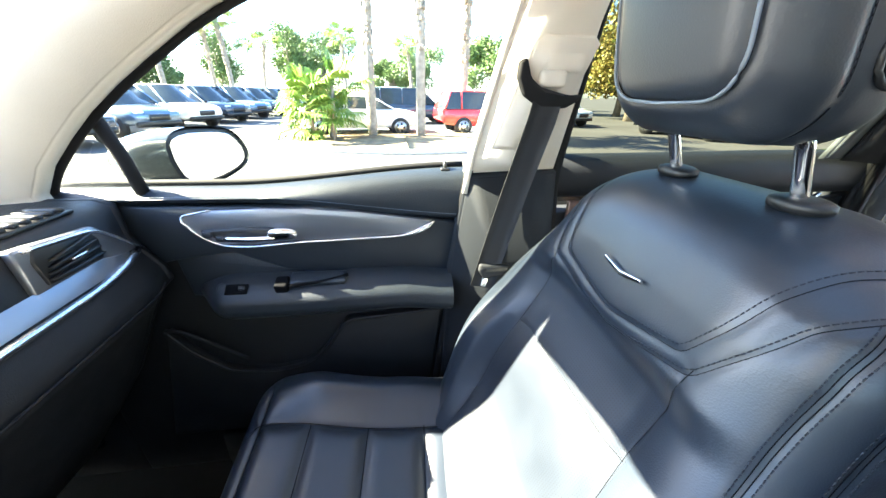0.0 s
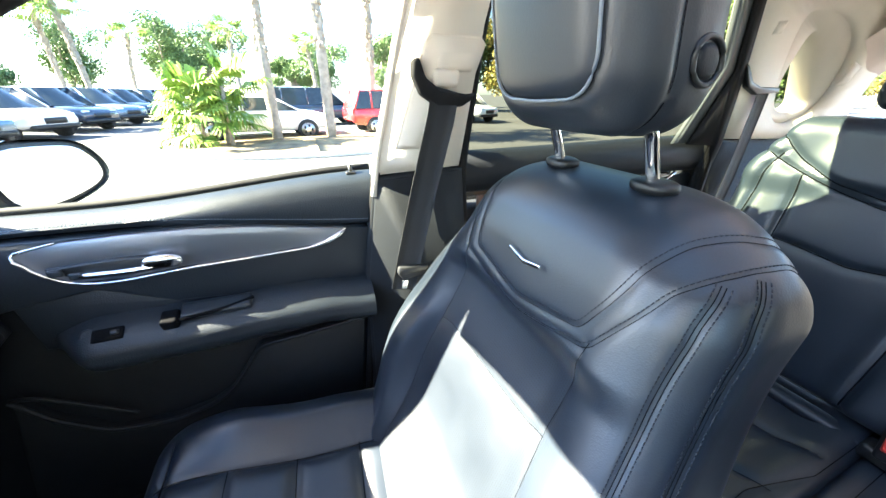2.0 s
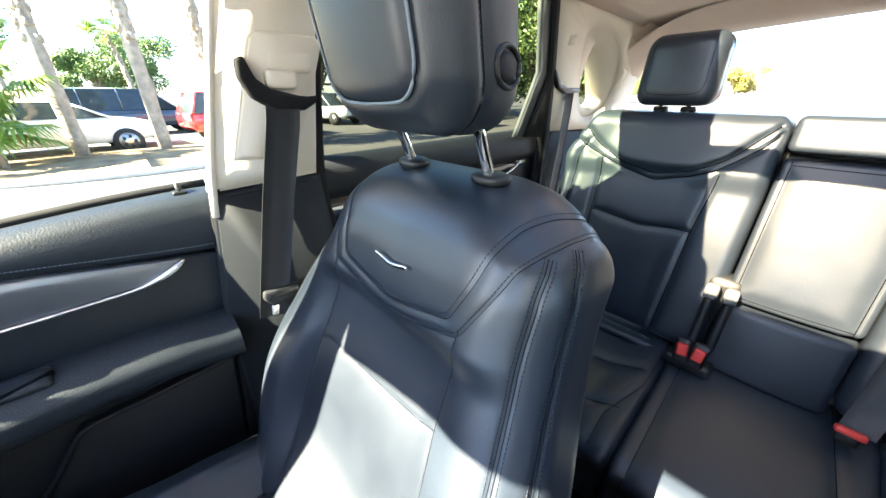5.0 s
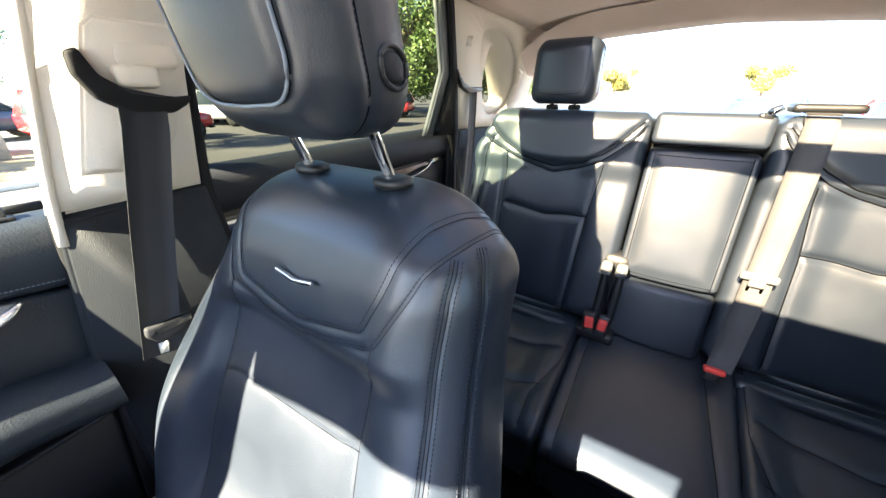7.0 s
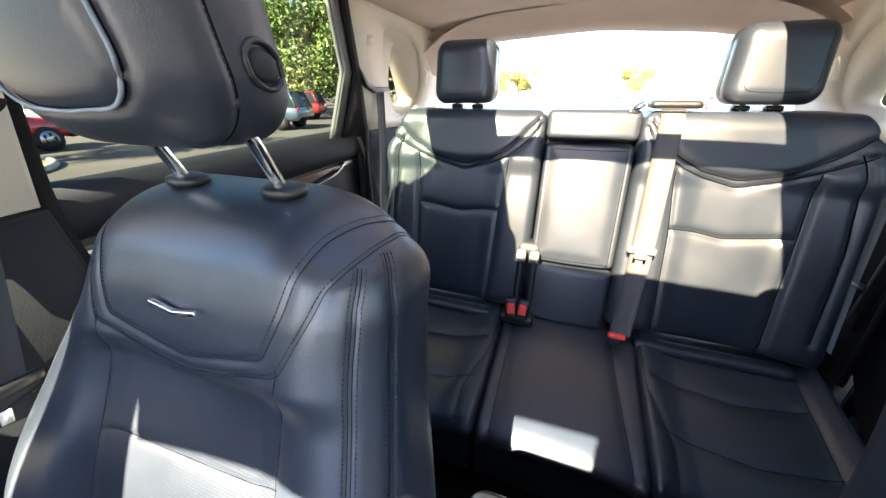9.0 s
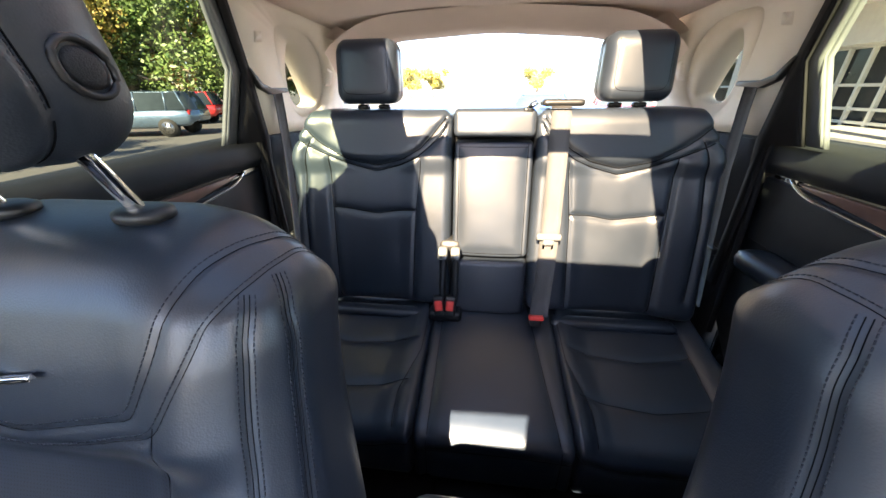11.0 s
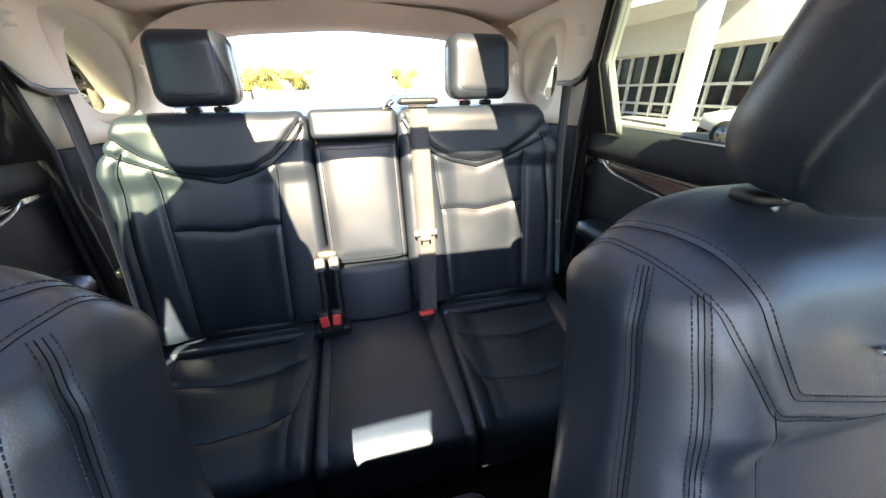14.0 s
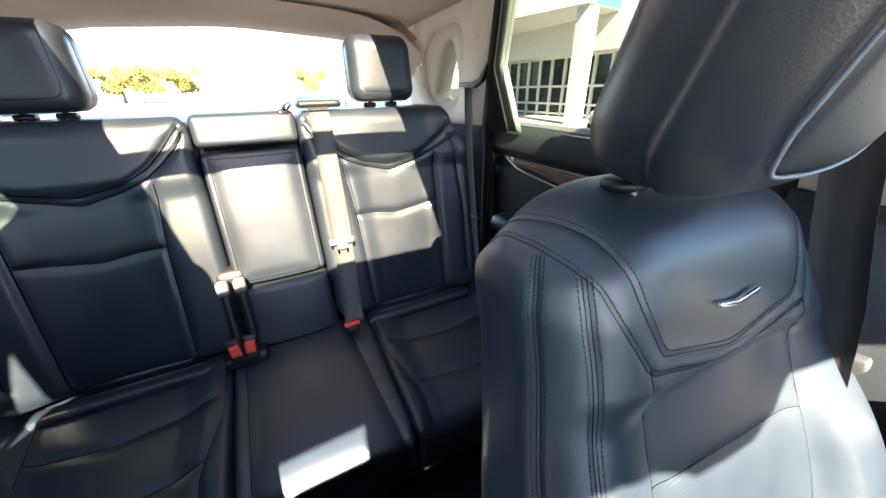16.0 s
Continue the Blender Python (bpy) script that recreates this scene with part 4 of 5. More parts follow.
part("firewall", block((0, -1.0, 0.72), (0.72, 0.03, 0.33), 0.01, 0.2), CARPET, skin)
part("load_floor", block((0, 1.42, 0.72), (0.66, 0.36, 0.02), 0.01, 0.1), CARPET, skin)
part("tail_sill", block((0, 1.86, 0.66), (0.62, 0.06, 0.12), 0.03, 0.08), HARD_BLACK, skin)
# Unseen mirror and mount, placed and sized to cut the rear cushion's sun patch.
rv = thing("inside_mirror", "unseen black interior mirror under the windscreen header, added to block sun", "mirror")
part("mirror_case", block((-0.11, -0.43, 1.403), (0.155, 0.02, 0.056), (0.03, 0.018, 0.03), 0.015), HARD_BLACK, rv)
part("mirror_mount", block((-0.03, -0.45, 1.495), (0.095, 0.03, 0.05), 0.015, 0.02), HARD_BLACK, rv)
gate = thing("tailgate", "raised open tailgate with dark inner trim", "tailgate")
part("gate_panel", shell([[(x, 1.80 + 0.85 * v, 1.66 + 0.25 * v - 0.03 * (x / 0.6) ** 2) for x in np.linspace(-0.6, 0.6, 9)] for v in np.linspace(0, 1, 7)], (0, 0, 0.05)), HARD_BLACK, gate)
for s in (-1, 1):
    part("gas_strut", tube([(s * 0.60, 1.72, 1.30), (s * 0.56, 2.1, 1.72)], 0.012, 8), HARD_BLACK, gate)
    part("hinge", block((s * 0.4, 1.80, 1.625), (0.05, 0.08, 0.04), 0.01, 0.02), HARD_BLACK, gate)

ROOF_GLASS = glass_mat("tinted_roof_glass", (0.82, 0.775, 0.715), 0.02)
rg = thing("roof_glass", "tinted panoramic roof glass", "sunroof")
for k, (xa, xb, ya, yb) in enumerate(OPEN):
    part("pane", shell([[(x, y, roof_z(x, y) + 0.034) for y in (ya - 0.02, (ya + yb) / 2, yb + 0.02)] for x in (xa - 0.02, 0.0, xb + 0.02)], (0, 0, 0.004)), ROOF_GLASS, rg)


# ---- doors ----
def front_door(side):
    s = side
    door = thing("car_door", "black leather-trimmed front door with chrome strip and open-look handle recess" if s < 0 else "black leather-trimmed front door beside the driver's seat", "car door", "car doors")

    def px(v):
        return s * v

    # lower panel and upper belt roll
    part("lower_panel", prism([(-0.66, 0.33), (0.08, 0.33), (0.145, 0.90), (0.155, 1.05), (-0.66, 1.075)], px(0.735), px(0.80), 0.006), SOFT_BLACK, door)

    def seam_z(y):
        return 1.104 - 0.049 * float(sstep(-0.30, 0.25, y))

    def sill_z(y):
        return 1.126 + 0.033 * float(sstep(-0.3, 0.17, y))

    grid = []
    for y in np.linspace(-0.64, 0.172, 40):
        sill, seam = sill_z(y), seam_z(y)
        prof = [(0.735, seam - 0.004), (0.724, seam + 0.001), (0.718, seam + 0.009), (0.716, (seam + sill) / 2 - 0.004), (0.722, sill - 0.018), (0.735, sill - 0.006), (0.755, sill), (0.775, sill - 0.002), (0.785, sill - 0.02), (0.785, seam - 0.03)]
        grid.append([(px(a), float(y), float(b)) for a, b in prof])
    roll = part("belt_roll", sheet(grid), DOOR_SOFT, door, "soft stitched upper door roll")
    part("belt_stitch", stitches([(px(0.7165), y, seam_z(y) + 0.012) for y in np.linspace(-0.6, 0.155, 40)], 0, radius=0.0007), PIPING, roll, "row of grey stitches", kind="stuff")
    part("seal", tube([(px(0.775), y, sill_z(y) + 0.002) for y in np.linspace(-0.6, 0.17, 20)], 0.008, 6), RUBBER, door)
    part("lock_pin", tube([(px(0.752), 0.13, 1.148), (px(0.752), 0.13, 1.172)], 0.004, 8), HARD_BLACK, door)
    part("lock_pin_collar", block((px(0.752), 0.13, 1.157), (0.010, 0.010, 0.003), 0.0028, 0.004), HARD_BLACK, door)
    # upper mid panel, between belt and armrest
    part("mid_panel", prism([(-0.56, 0.955), (-0.412, 0.985), (-0.30, 1.000), (-0.20, 0.955), (0.148, 0.925), (0.153, 1.052), (-0.10, 1.092), (-0.56, 1.100)], px(0.722), px(0.745), 0.005), DOOR_SOFT, door)
    part("under_panel", prism([(-0.40, 0.90), (0.146, 0.90), (0.148, 0.93), (-0.20, 0.962), (-0.30, 1.004), (-0.41, 0.99)], px(0.727), px(0.746), 0.004), DOOR_SOFT, door)
    # satin crescent with chrome lower edge
    up = [(-0.374, 1.079), (-0.314, 1.091), (-0.227, 1.093), (-0.142, 1.091), (-0.048, 1.082), (0.04, 1.068), (0.103, 1.058)]
    lo = [(0.078, 1.042), (0.044, 1.031), (-0.06, 1.026), (-0.172, 1.024), (-0.251, 1.018), (-0.318, 1.022), (-0.346, 1.043)]
    part("veneer_panel", prism(up + lo, px(0.714), px(0.735), 0.003), WOOD_TRIM, door, "dark satin metal-look panel")
    strip = dense([(px(0.713), y, z) for y, z in ((-0.314, 1.092), (-0.376, 1.080), (-0.347, 1.041), (-0.320, 1.022), (-0.29, 1.016), (-0.251, 1.015), (-0.172, 1.021), (-0.06, 1.024), (0.044, 1.028), (0.080, 1.040), (0.105, 1.058))], 0.012)
    part("chrome_strip", tube(strip, [0.0018] * 6 + [0.0032] * (len(strip) - 12) + [0.0040, 0.0052, 0.0064, 0.0070, 0.0062, 0.003], 8), SATIN, door, "satin chrome strip")
    part("handle_recess", prism([(-0.343, 1.052), (-0.306, 1.027), (-0.17, 1.031), (-0.168, 1.046), (-0.215, 1.055), (-0.26, 1.057)], px(0.709), px(0.730), 0.004), HARD_BLACK, door, "black handle recess")
    hb = part("door_handle", block((px(0.702), -0.192, 1.044), (0.007, 0.029, 0.013), (0.0065, 0.026, 0.0125), 0.004), CHROME, door, "chrome door handle")
    part("handle_bar", tube(dense([(px(0.706), -0.300, 1.036), (px(0.700), -0.25, 1.036), (px(0.701), -0.20, 1.037), (px(0.706), -0.168, 1.040)], 0.01), 0.0055, 8), CHROME, hb)
    for k in range(2):
        part("lock_switch", block((px(0.708), -0.328 + 0.022 * k, 1.045 - 0.009 * k), (0.003, 0.009, 0.006), 0.002, 0.004), DOOR_SOFT, door, "black lock button")
    # armrest
    grid = []
    for y in np.linspace(-0.392, 0.142, 44):
        e = float(sstep(-0.392, -0.31, y)) ** 0.7
        zt = 0.946 + 0.004 * float(sstep(-0.16, -0.05, y)) - 0.010 * float(sstep(0.03, 0.14, y)) - 0.022 * (1 - e)
        prof = [(0.735, zt + 0.004), (0.700, zt), (0.678, zt - 0.010), (0.663, zt - 0.022), (0.656, zt - 0.036), (0.6575, zt - 0.040), (0.656, zt - 0.044), (0.662, zt - 0.062), (0.685, zt - 0.082), (0.735, zt - 0.094)]
        grid.append([(px(0.735 - (0.735 - a) * e), float(y), zt + (b - zt) * (0.3 + 0.7 * e)) for a, b in prof])
    arm = part("armrest", sheet(grid), DOOR_SOFT, door, "padded leather armrest")
    part("armrest_stitch", stitches([(px(0.6615), y, 0.948 - 0.026 - 0.010 * float(sstep(0.03, 0.14, y))) for y in np.linspace(-0.02, 0.13, 16)], 0), PIPING, arm, kind="stuff")
    part("pull_cup", block((px(0.694), -0.135, 0.948), (0.017, 0.056, 0.006), 0.005, 0.006, Euler((0, radians(-18 * s), 0)).to_matrix()), DOOR_SOFT, door, "shallow pull cup")
    # Solid near-black block and tube paint the shade of the cup's hollow and slit.
    part("cup_shade_block", block((px(0.684), -0.204, 0.942), (0.015, 0.013, 0.011), 0.004, 0.004, Euler((0, radians(-18 * s), 0)).to_matrix()), RECESS_SHADE, door, "near-black block painted as the shade in the pull cup")
    part("cup_slit_shade", tube(dense([(px(0.676), -0.192, 0.943), (px(0.681), -0.12, 0.948), (px(0.694), -0.076, 0.953)], 0.01), 0.0034, 8), RECESS_SHADE, door)
    tip = Euler((0, radians(-38 * s), 0)).to_matrix()
    sw = part("switch_panel", block((px(0.684), -0.276, 0.932), (0.020, 0.056, 0.003), (0.010, 0.012, 0.0025), 0.006, tip), DOOR_SOFT, door, "black switch panel")
    # Raised near-black plate paints the shade inside the switch well.
    part("switch_well_shade", block((px(0.681), -0.290, 0.938), (0.011, 0.021, 0.003), 0.002, 0.005, tip), RECESS_SHADE, sw)
    part("window_switch", block((px(0.680), -0.280, 0.941), (0.004, 0.006, 0.003), 0.0015, 0.003, tip), HARD_BLACK, sw, "black window switch")
    # pocket and speaker bulge
    rim = [(0.126, 0.841), (0.015, 0.831), (-0.094, 0.825), (-0.133, 0.769), (-0.167, 0.725), (-0.208, 0.702), (-0.27, 0.691), (-0.37, 0.702), (-0.438, 0.765), (-0.472, 0.822)]
    part("pocket_lip", tube(dense([(px(0.714), y, z) for y, z in rim], 0.012), 0.0045, 8), SOFT_BLACK, door)
    part("pocket_panel", prism(rim + [(-0.55, 0.50), (0.09, 0.50)], px(0.716), px(0.74), 0.006), SOFT_BLACK, door)
    part("speaker_strip", tube(dense([(px(0.712), y, z) for y, z in ((-0.47, 0.827), (-0.44, 0.824), (-0.386, 0.784), (-0.321, 0.735))], 0.012), 0.0035, 6), SOFT_BLACK, door)
    part("outer_skin", prism([(-0.66, 0.42), (0.17, 0.42), (0.19, 1.12), (-0.66, 1.09)], px(0.82), px(0.90), 0.02), PAINT_BLACK, door)
    # sail post and glass
    part("sail_post", tube([(px(0.742), -0.432, 1.11), (px(0.735), -0.44, 1.18), (px(0.715), -0.455, 1.285)], 0.011, 8), RUBBER, door, "black divider post")
    part("rear_channel", tube([(px(0.745), 0.176, 1.13), (px(0.69), 0.232, 1.40), (px(0.65), 0.265, 1.53)], 0.010, 8), RUBBER, door)

    def gx_(z):
        return px(0.768 - 0.28 * (z - 1.12))

    zz = np.linspace(1.09, 1.55, 8)
    g = part("window_glass", sheet([[(gx_(z), max(-0.62, -0.62 + (z - 1.11) * 1.15) * (1 - v) + v * (0.18 + 0.2 * (z - 1.12)), z) for v in np.linspace(0, 1, 6)] for z in zz]), GLASS, door, "clear side glass")
    return door


front_door(-1)
front_door(1)


VENEER_BROWN = mat("brown_veneer", (0.15, 0.085, 0.065), 0.35, blotch=0.2, blotch_scale=20, coat=0.5)


def rear_door(side):
    s = side
    door = thing("car_door", "black rear door with brown veneer strip and pale trim edge", "car door", "car doors")
    part("lower_panel", prism([(0.37, 0.33), (0.80, 0.33), (1.12, 0.65), (1.14, 1.07), (0.36, 1.06)], s * 0.735, s * 0.80, 0.006), SOFT_BLACK, door)
    grid = []
    for y in np.linspace(0.36, 1.15, 24):
        sill = 1.188 + 0.008 * float(sstep(0.4, 1.0, y))
        prof = [(0.735, 1.098), (0.718, 1.106), (0.708, 1.13), (0.712, sill - 0.025), (0.725, sill - 0.006), (0.745, sill), (0.775, sill - 0.004), (0.78, sill - 0.03), (0.78, 1.10)]
        grid.append([(s * a, float(y), b) for a, b in prof])
    part("belt_roll", sheet(grid), SOFT_BLACK, door, "soft black upper door roll")
    part("veneer_panel", prism([(0.40, 1.03), (0.80, 1.06), (0.98, 1.085), (1.02, 1.096), (0.40, 1.09)], s * 0.722, s * 0.735, 0.003), VENEER_BROWN, door, "dark brown veneer strip")
    strip = dense([(s * 0.718, y, z) for y, z in ((1.03, 1.100), (1.02, 1.085), (0.97, 1.070), (0.84, 1.055), (0.40, 1.02))], 0.02)
    part("chrome_strip", tube(strip, 0.0045, 8), SATIN, door, "satin trim edge")
    part("mid_panel", prism([(0.38, 0.90), (1.10, 0.92), (1.12, 1.09), (0.38, 1.03)], s * 0.726, s * 0.745, 0.005), SOFT_BLACK, door)
    part("armrest", block((s * 0.70, 0.74, 0.89), (0.045, 0.30, 0.03), 0.025, 0.03), LEATHER, door)
    part("outer_skin", prism([(0.21, 0.42), (0.85, 0.42), (1.13, 0.8), (1.13, 1.17), (0.21, 1.12)], s * 0.82, s * 0.90, 0.02), PAINT_BLACK, door)
    # window frame: black post with grey inner edge, rear quarter bar
    part("rear_post", leaning([(1.012, 1.18), (1.118, 1.172), (1.115, 0.75), (1.15, 0.75), (1.15, 1.18), (1.065, 1.36), (0.955, 1.56), (0.93, 1.56), (1.038, 1.353)], s, 0.012, lambda z: wall_x(z) - 0.004), RUBBER, door, "black window post")
    part("post_edge", leaning([(0.968, 1.182), (1.014, 1.182), (1.04, 1.353), (0.932, 1.56), (0.892, 1.56), (0.997, 1.358)], s, 0.014, lambda z: wall_x(z) + 0.006), CHANNEL, door, "grey window channel")
    part("front_channel", tube([(s * 0.745, 0.353, 1.18), (s * 0.70, 0.366, 1.40), (s * 0.66, 0.384, 1.53)], 0.012, 8), RUBBER, door)

    def gx_(z):
        return s * (0.772 - 0.28 * (z - 1.12))

    rows = [[(gx_(z), y, z) for y in (0.33, 0.6, 0.85, 1.10)] for z in np.linspace(1.13, 1.56, 6)]
    part("window_glass", sheet(rows), PRIVACY, door, "dark tinted glass")
    # Unseen sheet added above the window to tint sun on the rear bolster.
    edge = [[(s * x, y, z) for y in (0.33, 0.6, 0.85, 1.10)] for x, z in ((0.649, 1.56), (0.62, 1.582), (0.55, 1.60), (0.44, 1.615))]
    part("sun_filter_sheet", sheet(edge), SUN_FILTER, door, "unseen green sheet added to tint sun through the roof gap")
    return door


rear_door(-1)
rear_door(1)


# ---- dashboard ----
dash = thing("dashboard", "black leather dashboard with silver strip and air vent", "dashboard")
prof = [(-1.00, 1.06), (-0.80, 1.10), (-0.56, 1.118), (-0.47, 1.118), (-0.445, 1.108), (-0.44, 1.05), (-0.425, 1.02), (-0.40, 0.985), (-0.395, 0.955), (-0.42, 0.93), (-0.46, 0.86), (-0.52, 0.74), (-0.62, 0.60), (-0.75, 0.55)]
xs_ = [-0.70, -0.685, -0.66, -0.62, -0.5, -0.3, 0.0, 0.3, 0.5, 0.66, 0.70]


def dash_at(x, y, z):
    e = 0.02 * (1 - float(sstep(-0.70, -0.60, x))) ** 2
    return (x, y - e, z)


part("dash_body", sheet([[dash_at(x, y, z) for y, z in prof] for x in xs_]), SOFT_BLACK, dash, "stitched black dashboard pad")
part("end_cap", prism([(y - 0.02, z) for y, z in prof], -0.715, -0.70, 0.0), SOFT_BLACK, dash)
part("trim_band", sheet([[dash_at(x, -0.436, 1.052), dash_at(x, -0.428, 1.04), dash_at(x, -0.422, 1.026)] for x in np.linspace(-0.665, 0.6, 24)]), WOOD_TRIM, dash, "dark satin veneer band")
part("chrome_strip", tube([dash_at(x, -0.418, 1.018 + 0.014 * (1 - float(sstep(-0.68, -0.55, x)))) for x in np.linspace(-0.680, 0.3, 40)], 0.0065, 8), SATIN, dash, "satin chrome strip")
part("vent_bezel", prism([(-0.500, 1.112), (-0.618, 1.101), (-0.655, 1.068), (-0.686, 1.036), (-0.60, 1.034), (-0.500, 1.040)], -0.452, -0.434, 0.004, axis="y"), WOOD_TRIM, dash, "dark satin vent surround")
vent = part("air_vent", prism([(-0.522, 1.106), (-0.606, 1.094), (-0.616, 1.082), (-0.612, 1.050), (-0.520, 1.053), (-0.514, 1.090)], -0.450, -0.431, 0.003, axis="y"), HARD_BLACK, dash, "black air vent")
for k in range(4):
    part("louvre", block((-0.566, -0.429, 1.061 + 0.0098 * k), (0.044 - 0.003 * k, 0.005, 0.0016), 0.0012, 0.02, Euler((0, radians(3 * k), 0)).to_matrix()), HARD_BLACK, vent)
part("vent_slider", block((-0.567, -0.423, 1.076), (0.014, 0.003, 0.0022), 0.002, 0.006), CHROME, vent, "chrome vent slider")
part("vent_rim", tube(dense([(-0.508, -0.430, 1.1085), (-0.612, -0.430, 1.098), (-0.650, -0.430, 1.067), (-0.681, -0.426, 1.036)], 0.012), 0.0028, 8), SATIN, dash, "chrome vent edge")
part("glovebox_line", tube([dash_at(x, -0.393, 0.962) for x in np.linspace(-0.68, 0.2, 24)], 0.0022, 6), RUBBER, dash)
grille = part("defroster_grille", block((-0.575, -0.502, 1.120), (0.062, 0.036, 0.003), 0.002, 0.02), HARD_BLACK, dash, "slotted demister grille")
for k in range(7):
    part("grille_rib", block((-0.626 + 0.017 * k, -0.496, 1.1245), (0.0045, 0.024, 0.004), 0.0015, 0.01), HARD_BLACK, grille)

# ---- outside mirror ----
mir = thing("door_mirror", "dark green-grey outside door mirror", "door mirror")
PAINT_GREY = mat("dark_green_grey_paint", (0.06, 0.075, 0.075), 0.2, coat=1.0, metal=0.3)
RIM_LINE = [(-0.095, 0.066), (0.045, 0.060), (0.084, 0.044), (0.114, 0.0), (0.104, -0.036), (0.012, -0.060), (-0.073, -0.058), (-0.097, 0.0)]
RIM_LINE = rounded(RIM_LINE)
loop = dense([(a, 0, b) for a, b in RIM_LINE + RIM_LINE[:1]], 0.012)[:-1]
grid = []
for k in range(9):
    w = k / 8
    grid.append([(a * (1.03 - 0.55 * w ** 3) - 0.075 * w, 0.14 * w - 0.004, b * (1.06 - 0.62 * w ** 3) - 0.006 * w) for a, _, b in [*loop, loop[0]]])
V, F = sheet(grid)
F = list(F) + [tuple(range(8 * len(grid[0]), 9 * len(grid[0]) - 1))]
house = part("housing", (V, F), PAINT_GREY, mir, "painted mirror housing")
bm = prism(RIM_LINE, 0, 0.012, 0.004, axis="y")
rim = part("rim", bm, HARD_BLACK, mir, "black mirror rim")
bm = prism([(a * 0.90 - 0.001, b * 0.86) for a, b in RIM_LINE], -0.003, 0.004, 0.001, axis="y")
gl = part("glass", bm, MIRROR, mir, "mirror glass", smooth=False)
for ob in (house, rim, gl):
    ob.matrix_basis = pose(-0.935, -0.40, 1.153, 0, 0, 158)
part("foot", block((-0.85, -0.475, 1.088), (0.07, 0.035, 0.018), 0.015, 0.02), HARD_BLACK, mir)


# ---- outside ----
GZ = -0.25                                                # the lot lies below the cabin's zero height
ASPHALT = mat("sun_bleached_asphalt", (0.070, 0.069, 0.068), 0.9, grain=0.6, grain_scale=60, blotch=0.2, blotch_scale=0.4)
GRASS_DIRT = mat("mulch_and_grass", (0.20, 0.15, 0.08), 0.95, grain=0.8, grain_scale=40, blotch=0.4, blotch_scale=2.5)
KERB = mat("concrete_kerb", (0.42, 0.41, 0.38), 0.85, grain=0.5, grain_scale=80)
WHITE_WALL = mat("white_painted_wall", (0.78, 0.78, 0.75), 0.7, grain=0.2, grain_scale=80, blotch=0.05)
BLUE_STRIP = mat("blue_fascia", (0.10, 0.42, 0.68), 0.4)
SHOP_GLASS = mat("dark_shop_glass", (0.02, 0.025, 0.03), 0.05, blotch=0.3, blotch_scale=2)
TYRE = mat("tyre_rubber", (0.02, 0.02, 0.02), 0.8)
RIM = mat("alloy_rim", (0.5, 0.5, 0.52), 0.3, metal=1.0)
CAR_GLASS = mat("car_glass", (0.03, 0.04, 0.045), 0.06)
LAMP_RED = mat("red_tail_lamp", (0.35, 0.02, 0.02), 0.2)
LAMP_CLEAR = mat("clear_headlamp", (0.7, 0.72, 0.75), 0.1)


def leaf_mat(name, c1, c2):
    m, nt, b = nodes_of(name)
    g = nt.nodes.new("ShaderNodeNewGeometry")
    mx = nt.nodes.new("ShaderNodeMix")
    mx.data_type = "RGBA"
    mx.inputs["A"].default_value, mx.inputs["B"].default_value = (*c1, 1), (*c2, 1)
    nt.links.new(g.outputs["Random Per Island"], mx.inputs["Factor"])
    nt.links.new(mx.outputs["Result"], b.inputs["Base Color"])
    b.inputs["Roughness"].default_value = 0.5
    b.inputs["Transmission Weight"].default_value = 0.0
    return m


LEAF = leaf_mat("oak_leaves", (0.045, 0.09, 0.022), (0.16, 0.23, 0.06))
LEAF_DRY = leaf_mat("golden_brush", (0.10, 0.13, 0.02), (0.34, 0.25, 0.06))
PALM_LEAF = leaf_mat("palm_fronds", (0.09, 0.17, 0.02), (0.24, 0.33, 0.05))
BARK = mat("bark", (0.30, 0.25, 0.19), 0.9, grain=1.0, grain_scale=30, blotch=0.3)

ground = part("ground", sheet([[(x, y, GZ) for y in (-900, -60, -20, 0, 20, 60, 900)] for x in (-900, -60, -20, 0, 20, 60, 900)]), ASPHALT, None, smooth=False)
tagged(ground, "sunlit asphalt of the parking lot", "ground", kind="structure")


